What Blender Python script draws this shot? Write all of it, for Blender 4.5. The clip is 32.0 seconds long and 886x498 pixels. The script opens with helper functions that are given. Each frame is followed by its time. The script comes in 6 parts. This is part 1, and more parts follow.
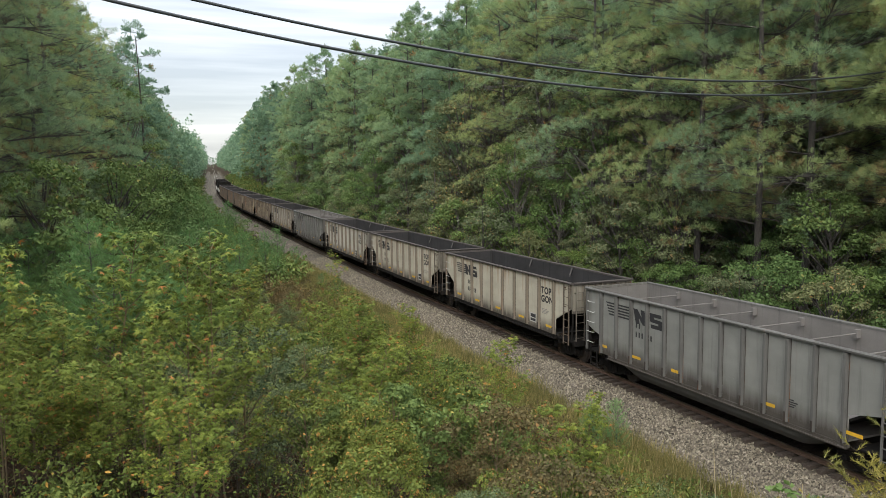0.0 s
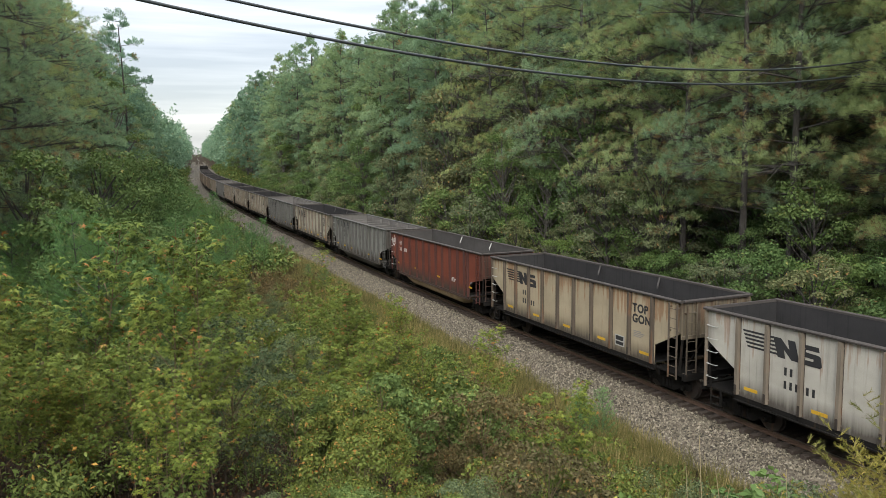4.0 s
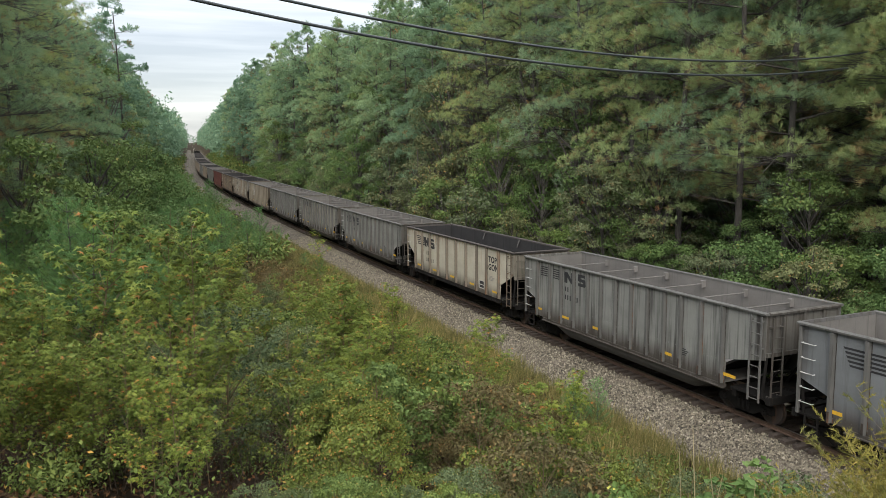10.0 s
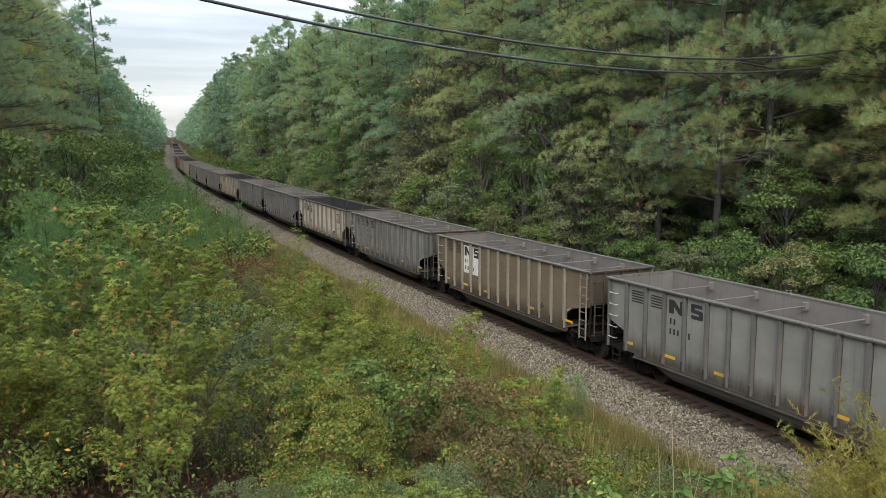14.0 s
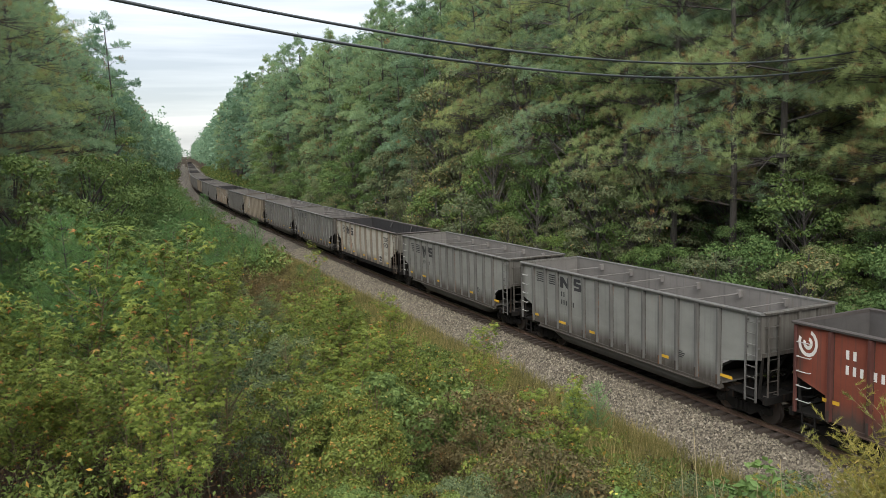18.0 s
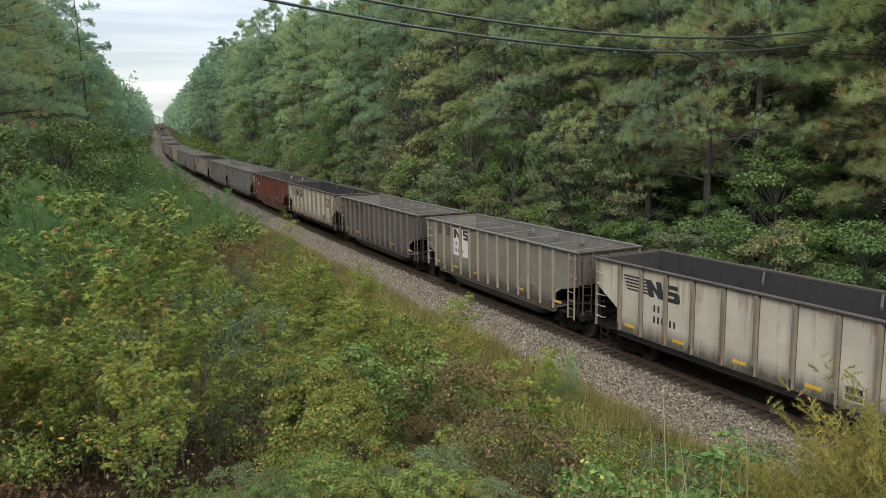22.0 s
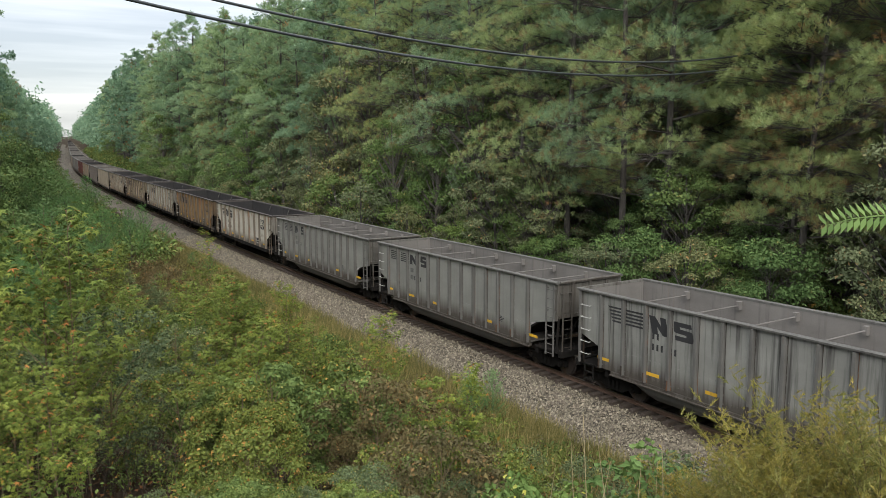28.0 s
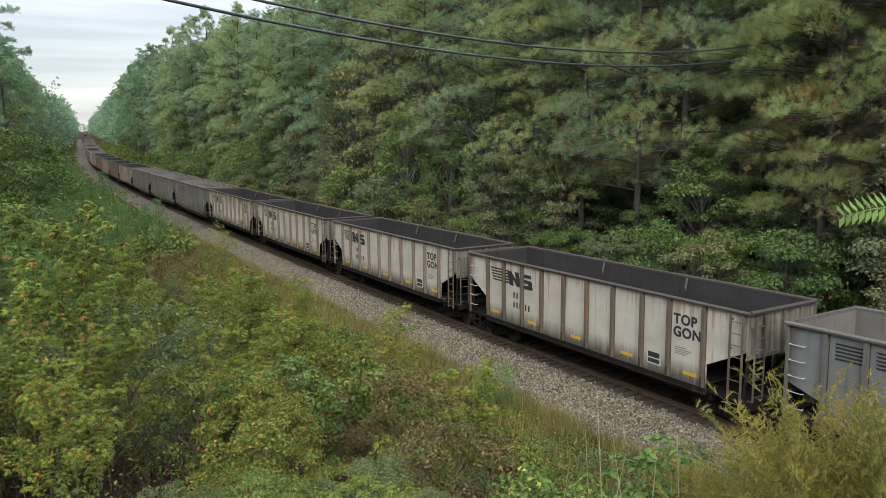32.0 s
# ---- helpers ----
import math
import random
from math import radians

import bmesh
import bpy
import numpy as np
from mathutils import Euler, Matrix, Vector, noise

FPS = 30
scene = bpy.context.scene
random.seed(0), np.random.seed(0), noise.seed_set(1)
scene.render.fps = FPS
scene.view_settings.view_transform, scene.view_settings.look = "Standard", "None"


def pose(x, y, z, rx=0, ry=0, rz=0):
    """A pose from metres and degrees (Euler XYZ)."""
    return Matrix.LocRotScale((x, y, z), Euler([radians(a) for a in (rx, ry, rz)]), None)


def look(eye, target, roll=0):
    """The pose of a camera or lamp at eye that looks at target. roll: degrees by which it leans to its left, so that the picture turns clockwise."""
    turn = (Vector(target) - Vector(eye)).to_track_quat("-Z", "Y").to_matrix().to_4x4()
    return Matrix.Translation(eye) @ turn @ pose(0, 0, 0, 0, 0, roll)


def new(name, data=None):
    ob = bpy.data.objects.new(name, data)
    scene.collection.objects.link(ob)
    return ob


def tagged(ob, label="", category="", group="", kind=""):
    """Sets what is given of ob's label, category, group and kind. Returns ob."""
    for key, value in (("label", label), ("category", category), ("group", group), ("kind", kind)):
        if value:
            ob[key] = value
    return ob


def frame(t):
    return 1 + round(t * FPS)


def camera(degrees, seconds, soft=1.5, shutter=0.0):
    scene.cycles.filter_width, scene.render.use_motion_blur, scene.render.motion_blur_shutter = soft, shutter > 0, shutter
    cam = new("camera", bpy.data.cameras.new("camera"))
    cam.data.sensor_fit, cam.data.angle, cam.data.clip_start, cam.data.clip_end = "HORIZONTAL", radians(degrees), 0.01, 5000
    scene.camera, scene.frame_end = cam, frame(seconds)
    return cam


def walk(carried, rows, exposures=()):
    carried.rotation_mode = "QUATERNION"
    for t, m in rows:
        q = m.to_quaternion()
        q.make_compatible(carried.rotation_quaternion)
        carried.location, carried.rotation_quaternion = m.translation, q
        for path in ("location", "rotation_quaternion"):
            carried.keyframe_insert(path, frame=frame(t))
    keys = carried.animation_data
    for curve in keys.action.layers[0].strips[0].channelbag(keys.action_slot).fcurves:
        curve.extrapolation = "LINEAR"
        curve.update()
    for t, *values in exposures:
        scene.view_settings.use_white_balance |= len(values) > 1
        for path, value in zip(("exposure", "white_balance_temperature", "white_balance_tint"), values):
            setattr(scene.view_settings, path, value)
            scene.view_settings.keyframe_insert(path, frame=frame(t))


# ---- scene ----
# A coal train of empty gondolas runs away from the camera through a wooded cutting.
# x: right of the track's near bearing, y: along the track, z: up from the far rail's head.
cam = camera(62.0, 32.0, 0.7)
walk(cam, [
    (0, pose(0, 0, 9.93, 83.23, 0.20, -22.85)),
    (0.5, pose(0, 0, 9.93, 83.21, 0.18, -22.78)),
    (1, pose(0, 0, 9.93, 83.03, 0.32, -22.59)),
    (1.5, pose(0, 0, 9.93, 82.96, 0.39, -22.41)),
    (2, pose(0, 0, 9.93, 82.79, 0.40, -22.49)),
    (2.5, pose(0, 0, 9.93, 82.51, 0.37, -22.71)),
    (3, pose(0, 0, 9.93, 82.41, 0.24, -23.32)),
    (3.5, pose(0, 0, 9.93, 82.49, 0.28, -23.58)),
    (5.5, pose(0, 0, 9.93, 82.06, 0.27, -24.88)),
    (6, pose(0, 0, 9.93, 82.00, 0.19, -24.95)),
    (6.5, pose(0, 0, 9.93, 81.90, 0.10, -24.82)),
    (7, pose(0, 0, 9.93, 81.92, 0.06, -24.91)),
    (7.5, pose(0, 0, 9.93, 81.89, 0.11, -25.16)),
    (8, pose(0, 0, 9.93, 81.72, 0.23, -25.10)),
    (8.5, pose(0, 0, 9.93, 81.66, 0.22, -24.91)),
    (9, pose(0, 0, 9.93, 81.54, 0.18, -24.68)),
    (9.5, pose(0, 0, 9.93, 81.55, 0.26, -24.29)),
    (10, pose(0, 0, 9.93, 81.63, 0.02, -24.15)),
    (10.5, pose(0, 0, 9.93, 81.90, 0.02, -24.23)),
    (11, pose(0, 0, 9.93, 81.78, 0.01, -24.84)),
    (11.5, pose(0, 0, 9.93, 81.60, -0.09, -25.47)),
    (12, pose(0, 0, 9.93, 81.71, -0.64, -26.27)),
    (12.5, pose(0, 0, 9.93, 81.86, -0.51, -26.54)),
    (13, pose(0, 0, 9.93, 81.64, -0.60, -26.50)),
    (13.5, pose(0, 0, 9.93, 81.39, -0.57, -25.94)),
    (14, pose(0, 0, 9.93, 81.31, -0.24, -25.57)),
    (14.5, pose(0, 0, 9.93, 81.47, 0.28, -25.38)),
    (15, pose(0, 0, 9.93, 81.79, 0.62, -25.16)),
    (15.5, pose(0, 0, 9.93, 81.91, 1.22, -24.22)),
    (17.5, pose(0, 0, 9.93, 82.10, 1.58, -23.68)),
    (18, pose(0, 0, 9.93, 82.26, 1.31, -24.62)),
    (18.2, pose(0, 0, 9.93, 82.12, 0.98, -25.07)),
    (18.5, pose(0, 0, 9.93, 82.13, 1.14, -25.23)),
    (19, pose(0, 0, 9.93, 81.88, 1.10, -25.34)),
    (19.5, pose(0, 0, 9.93, 81.65, 1.31, -25.23)),
    (20, pose(0, 0, 9.93, 81.64, 1.38, -25.31)),
    (20.5, pose(0, 0, 9.93, 81.68, 1.27, -25.57)),
    (21, pose(0, 0, 9.93, 80.88, 0.75, -26.34)),
    (21.5, pose(0, 0, 9.93, 80.14, 0.40, -26.66)),
    (22, pose(0, 0, 9.93, 80.00, 0.44, -26.37)),
    (22.5, pose(0, 0, 9.93, 80.07, 0.27, -26.25)),
    (23, pose(0, 0, 9.93, 80.43, 0.33, -26.06)),
    (23.5, pose(0, 0, 9.93, 80.75, 0.22, -26.17)),
    (24, pose(0, 0, 9.93, 81.12, 0.11, -27.65)),
    (24.5, pose(0, 0, 9.93, 81.63, 0.30, -28.34)),
    (25, pose(0, 0, 9.93, 82.27, 0.20, -29.70)),
    (25.5, pose(0, 0, 9.93, 82.57, 0.10, -29.94)),
    (26, pose(0, 0, 9.93, 82.42, -0.40, -30.83)),
    (26.5, pose(0, 0, 9.93, 82.03, -0.69, -31.86)),
    (28.5, pose(0, 0, 9.93, 81.25, -0.22, -32.26)),
    (29, pose(0, 0, 9.93, 81.09, 0.14, -32.05)),
    (29.5, pose(0, 0, 9.93, 81.09, 0.24, -31.81)),
    (30, pose(0, 0, 9.93, 81.15, 0.10, -31.45)),
    (30.5, pose(0, 0, 9.93, 81.19, 0.20, -31.15)),
    (31, pose(0, 0, 9.93, 80.76, -0.03, -31.09)),
    (31.5, pose(0, 0, 9.93, 80.62, -0.13, -31.22)),
    (32, pose(0, 0, 9.93, 80.77, 0.03, -31.28)),
])

# ---------------------------------------------------------------- sky and light
EXPOSURE = 0.60
scene.view_settings.exposure = EXPOSURE
world = bpy.data.worlds.new("overcast_sky")
scene.world = world
world.use_nodes = True
wn, wl = world.node_tree.nodes, world.node_tree.links
wn.clear()
w_sky = wn.new("ShaderNodeTexSky")
w_sky.sky_type, w_sky.sun_disc = "NISHITA", False
w_sky.sun_elevation, w_sky.sun_rotation = radians(40), radians(211)
w_bg1 = wn.new("ShaderNodeBackground")
w_bg1.inputs["Strength"].default_value = 0.03
wl.new(w_sky.outputs["Color"], w_bg1.inputs["Color"])
# a closed layer of stratus, a little darker in bands
w_co = wn.new("ShaderNodeTexCoord")
w_map = wn.new("ShaderNodeMapping")
w_map.inputs["Scale"].default_value = (1.6, 1.6, 24.0)
w_noise = wn.new("ShaderNodeTexNoise")
w_noise.inputs["Scale"].default_value, w_noise.inputs["Detail"].default_value = 1.6, 5.0
w_ramp = wn.new("ShaderNodeValToRGB")
w_ramp.color_ramp.elements[0].position, w_ramp.color_ramp.elements[1].position = 0.36, 0.62
w_ramp.color_ramp.elements[0].color = (0.68, 0.71, 0.76, 1)
w_ramp.color_ramp.elements[1].color = (1.12, 1.11, 1.12, 1)
w_mid = w_ramp.color_ramp.elements.new(0.48)
w_mid.color = (0.86, 0.88, 0.92, 1)
w_bg2 = wn.new("ShaderNodeBackground")
w_bg2.inputs["Strength"].default_value = 0.60
w_add = wn.new("ShaderNodeAddShader")
w_out = wn.new("ShaderNodeOutputWorld")
wl.new(w_co.outputs["Generated"], w_map.inputs["Vector"])
wl.new(w_map.outputs["Vector"], w_noise.inputs["Vector"])
wl.new(w_noise.outputs["Fac"], w_ramp.inputs["Fac"])
w_sep = wn.new("ShaderNodeSeparateXYZ")
w_zen = wn.new("ShaderNodeMapRange")
w_zen.inputs["From Min"].default_value, w_zen.inputs["From Max"].default_value = 0.10, 1.0
w_zen.inputs["To Min"].default_value, w_zen.inputs["To Max"].default_value = 0.80, 3.1
w_mul = wn.new("ShaderNodeVectorMath")
w_mul.operation = "SCALE"
wl.new(w_co.outputs["Generated"], w_sep.inputs[0])
wl.new(w_sep.outputs["Z"], w_zen.inputs["Value"])
wl.new(w_ramp.outputs["Color"], w_mul.inputs[0])
wl.new(w_zen.outputs[0], w_mul.inputs["Scale"])
wl.new(w_mul.outputs[0], w_bg2.inputs["Color"])
wl.new(w_bg1.outputs[0], w_add.inputs[0])
wl.new(w_bg2.outputs[0], w_add.inputs[1])
wl.new(w_add.outputs[0], w_out.inputs["Surface"])
sun = new("sun", bpy.data.lights.new("sun", "SUN"))
sun.data.energy, sun.data.angle, sun.data.color = 1.9, radians(40), (1.0, 0.96, 0.87)
sun.matrix_basis = look((0, 0, 26.3), (16, 27, 0))

rng = np.random.default_rng(7)

# ---------------------------------------------------------------- materials
MATS = {}


def shader(name):
    m = bpy.data.materials.new(name)
    m.use_nodes = True
    MATS[name] = m
    return m, m.node_tree.nodes, m.node_tree.links, m.node_tree.nodes["Principled BSDF"]


def add_noise(n, l, scale, detail=4.0, vec=None, rough=0.55):
    t = n.new("ShaderNodeTexNoise")
    t.inputs["Scale"].default_value, t.inputs["Detail"].default_value, t.inputs["Roughness"].default_value = scale, detail, rough
    if vec is not None:
        l.new(vec, t.inputs["Vector"])
    return t.outputs["Fac"]


def ramp(n, l, fac, stops):
    r = n.new("ShaderNodeValToRGB")
    e = r.color_ramp.elements
    while len(e) < len(stops):
        e.new(0.5)
    for k, (p, c) in zip(e, stops):
        k.position = p
        k.color = (*c, 1) if len(c) == 3 else c
    l.new(fac, r.inputs["Fac"])
    return r.outputs["Color"]


def blend(n, l, fac, a, b, how="MIX"):
    x = n.new("ShaderNodeMix")
    x.data_type, x.blend_type = "RGBA", how
    for sock, v in ((x.inputs[0], fac), (x.inputs[6], a), (x.inputs[7], b)):
        if isinstance(v, (int, float)):
            sock.default_value = v
        elif isinstance(v, tuple):
            sock.default_value = (*v, 1)
        else:
            l.new(v, sock)
    return x.outputs[2]


def arith(n, l, op, a, b=0.0):
    x = n.new("ShaderNodeMath")
    x.operation = op
    for sock, v in ((x.inputs[0], a), (x.inputs[1], b)):
        if isinstance(v, (int, float)):
            sock.default_value = v
        else:
            l.new(v, sock)
    return x.outputs[0]


def relief(n, l, bsdf, height, strength=0.4, distance=0.02):
    b = n.new("ShaderNodeBump")
    b.inputs["Strength"].default_value, b.inputs["Distance"].default_value = strength, distance
    l.new(height, b.inputs["Height"])
    l.new(b.outputs["Normal"], bsdf.inputs["Normal"])


def scaled(n, l, vec, sx, sy, sz, shift=None):
    m = n.new("ShaderNodeMapping")
    m.inputs["Scale"].default_value = (sx, sy, sz)
    l.new(vec, m.inputs["Vector"])
    if shift is not None:
        l.new(shift, m.inputs["Location"])
    return m.outputs["Vector"]


def leaf_mat(name, dark, mid, light, odd, odd_share=0.06, patch=0.35, translucent=0.2, vary=1.0):
    """Leaves: each leaf a shade of its own, with broad patches and a share of turned leaves."""
    m, n, l, b = shader(name)
    geo = n.new("ShaderNodeNewGeometry")
    info = n.new("ShaderNodeObjectInfo")
    ran = geo.outputs["Random Per Island"]
    dark = tuple(a * 0.85 + b_ * 0.15 for a, b_ in zip(dark, mid))
    light = tuple(a * 0.7 + b_ * 0.3 for a, b_ in zip(light, mid))
    col = ramp(n, l, ran, [(0.0, dark), (0.5, mid), (1.0 - odd_share, light), (1.0 - odd_share * 0.4, odd)])
    big = add_noise(n, l, patch, 3.0, geo.outputs["Position"])
    tone = ramp(n, l, big, [(0.3, (0.70, 0.74, 0.68)), (0.7, (1.22, 1.16, 1.05))])
    col = blend(n, l, 1.0, col, tone, "MULTIPLY")
    own = ramp(n, l, info.outputs["Random"], [(0.0, (1 - 0.22 * vary, 1 - 0.13 * vary, 1 - 0.02 * vary)), (0.5, (1.0, 1.0, 1.0)), (1.0, (1 + 0.18 * vary, 1 + 0.08 * vary, 1 - 0.14 * vary))])
    col = blend(n, l, 1.0, col, own, "MULTIPLY")
    l.new(col, b.inputs["Base Color"])
    b.inputs["Roughness"].default_value = 0.6
    b.inputs["Specular IOR Level"].default_value = 0.08
    tr = n.new("ShaderNodeBsdfTranslucent")
    l.new(col, tr.inputs["Color"])
    mix = n.new("ShaderNodeMixShader")
    mix.inputs[0].default_value = translucent
    l.new(b.outputs[0], mix.inputs[1])
    l.new(tr.outputs[0], mix.inputs[2])
    l.new(mix.outputs[0], n["Material Output"].inputs["Surface"])
    return m


leaf_mat("pine_needles", (0.170, 0.258, 0.158), (0.232, 0.340, 0.202), (0.290, 0.395, 0.224), (0.30, 0.30, 0.17), 0.05, 0.22, 0.34, 0.5)
leaf_mat("pine_needles_olive", (0.208, 0.278, 0.138), (0.290, 0.366, 0.172), (0.360, 0.424, 0.195), (0.38, 0.32, 0.16), 0.07, 0.3, 0.32, 0.4)
# bluer needles: the haze of distance is painted into their colour
leaf_mat("pine_needles_hazed", (0.130, 0.218, 0.152), (0.180, 0.284, 0.195), (0.226, 0.335, 0.220), (0.26, 0.29, 0.18), 0.03, 0.22, 0.34, 0.5)
leaf_mat("pine_needles_young", (0.085, 0.168, 0.066), (0.125, 0.235, 0.088), (0.172, 0.295, 0.110), (0.22, 0.22, 0.10), 0.04, 0.35, 0.22, 0.6)
leaf_mat("pine_needles_rusty", (0.15, 0.115, 0.065), (0.22, 0.16, 0.085), (0.29, 0.20, 0.10), (0.32, 0.18, 0.09), 0.1, 0.4, 0.2, 0.4)
leaf_mat("broad_leaves", (0.072, 0.118, 0.048), (0.104, 0.162, 0.062), (0.150, 0.208, 0.078), (0.24, 0.22, 0.08), 0.025, 0.35, 0.2, 0.6)
leaf_mat("broad_leaves_light", (0.070, 0.116, 0.042), (0.103, 0.163, 0.058), (0.142, 0.208, 0.076), (0.24, 0.25, 0.09), 0.025, 0.35, 0.2, 0.6)
leaf_mat("broad_leaves_dull", (0.100, 0.122, 0.068), (0.136, 0.158, 0.086), (0.172, 0.190, 0.104), (0.26, 0.18, 0.09), 0.07, 0.35, 0.2, 0.6)
leaf_mat("broad_leaves_yellow", (0.108, 0.145, 0.050), (0.150, 0.192, 0.062), (0.198, 0.236, 0.076), (0.30, 0.22, 0.07), 0.06, 0.35, 0.2, 0.5)
leaf_mat("shrub_leaves", (0.040, 0.062, 0.020), (0.100, 0.138, 0.040), (0.172, 0.215, 0.065), (0.36, 0.22, 0.06), 0.06, 0.5, 0.13, 0.5)
leaf_mat("gum_leaves", (0.050, 0.074, 0.018), (0.126, 0.165, 0.035), (0.200, 0.234, 0.056), (0.30, 0.14, 0.05), 0.07, 0.6, 0.14, 0.45)
leaf_mat("shrub_leaves_pale", (0.055, 0.085, 0.028), (0.115, 0.165, 0.052), (0.185, 0.240, 0.082), (0.28, 0.24, 0.08), 0.04, 0.5, 0.13, 0.5)
leaf_mat("shrub_leaves_yellow", (0.056, 0.075, 0.022), (0.118, 0.148, 0.038), (0.185, 0.218, 0.056), (0.32, 0.18, 0.06), 0.08, 0.5, 0.12, 0.4)
leaf_mat("shrub_leaves_grey", (0.050, 0.072, 0.036), (0.097, 0.128, 0.064), (0.160, 0.188, 0.104), (0.26, 0.25, 0.11), 0.04, 0.5, 0.12, 0.4)
leaf_mat("autumn_leaves", (0.14, 0.08, 0.03), (0.28, 0.15, 0.05), (0.38, 0.24, 0.07), (0.35, 0.09, 0.04), 0.2)
leaf_mat("dead_brush", (0.056, 0.047, 0.024), (0.105, 0.088, 0.044), (0.160, 0.138, 0.070), (0.20, 0.12, 0.055), 0.08, 0.5, 0.12, 0.4)
leaf_mat("grass_blades", (0.085, 0.090, 0.038), (0.162, 0.157, 0.067), (0.266, 0.237, 0.119), (0.36, 0.30, 0.17), 0.15, 0.4)
leaf_mat("straw_blades", (0.16, 0.115, 0.06), (0.25, 0.18, 0.095), (0.34, 0.26, 0.14), (0.22, 0.12, 0.06), 0.2, 0.5)
leaf_mat("fallen_leaves", (0.035, 0.022, 0.013), (0.07, 0.042, 0.024), (0.12, 0.07, 0.036), (0.16, 0.075, 0.035), 0.15)
leaf_mat("plume_weed", (0.120, 0.118, 0.032), (0.215, 0.203, 0.052), (0.310, 0.275, 0.080), (0.42, 0.35, 0.16), 0.12, 0.8)
leaf_mat("vine_leaves", (0.061, 0.109, 0.034), (0.109, 0.177, 0.061), (0.163, 0.245, 0.095), (0.4, 0.4, 0.1), 0.05, 0.8)


def bark_mat(name, a, c):
    m, n, l, b = shader(name)
    geo = n.new("ShaderNodeTexCoord")
    v = scaled(n, l, geo.outputs["Object"], 14, 14, 2.5)
    x = add_noise(n, l, 1.0, 6.0, v, 0.7)
    l.new(ramp(n, l, x, [(0.3, a), (0.7, c)]), b.inputs["Base Color"])
    b.inputs["Roughness"].default_value = 0.95
    relief(n, l, b, x, 0.8, 0.03)


bark_mat("pine_bark", (0.03, 0.027, 0.025), (0.085, 0.076, 0.068))
bark_mat("grey_bark", (0.05, 0.046, 0.04), (0.13, 0.12, 0.105))
bark_mat("straw", (0.22, 0.18, 0.09), (0.36, 0.30, 0.17))
bark_mat("dark_stem", (0.03, 0.022, 0.015), (0.075, 0.055, 0.035))
bark_mat("stem", (0.08, 0.06, 0.035), (0.17, 0.13, 0.07))


def ground_mat():
    m, n, l, b = shader("slope_soil")
    geo = n.new("ShaderNodeNewGeometry")
    p = geo.outputs["Position"]
    big, mid, fine = add_noise(n, l, 0.22, 5.0, p), add_noise(n, l, 1.7, 6.0, p), add_noise(n, l, 22.0, 6.0, p, 0.7)
    earth = ramp(n, l, mid, [(0.3, (0.020, 0.014, 0.009)), (0.6, (0.042, 0.028, 0.017)), (0.8, (0.085, 0.055, 0.032))])
    cover = ramp(n, l, fine, [(0.3, (0.016, 0.02, 0.009)), (0.55, (0.036, 0.04, 0.017)), (0.75, (0.08, 0.075, 0.035))])
    col = blend(n, l, ramp(n, l, big, [(0.32, (0, 0, 0)), (0.5, (1, 1, 1))]), cover, earth)
    l.new(col, b.inputs["Base Color"])
    b.inputs["Roughness"].default_value = 1.0
    b.inputs["Specular IOR Level"].default_value = 0.1
    relief(n, l, b, fine, 1.0, 0.06)


ground_mat()


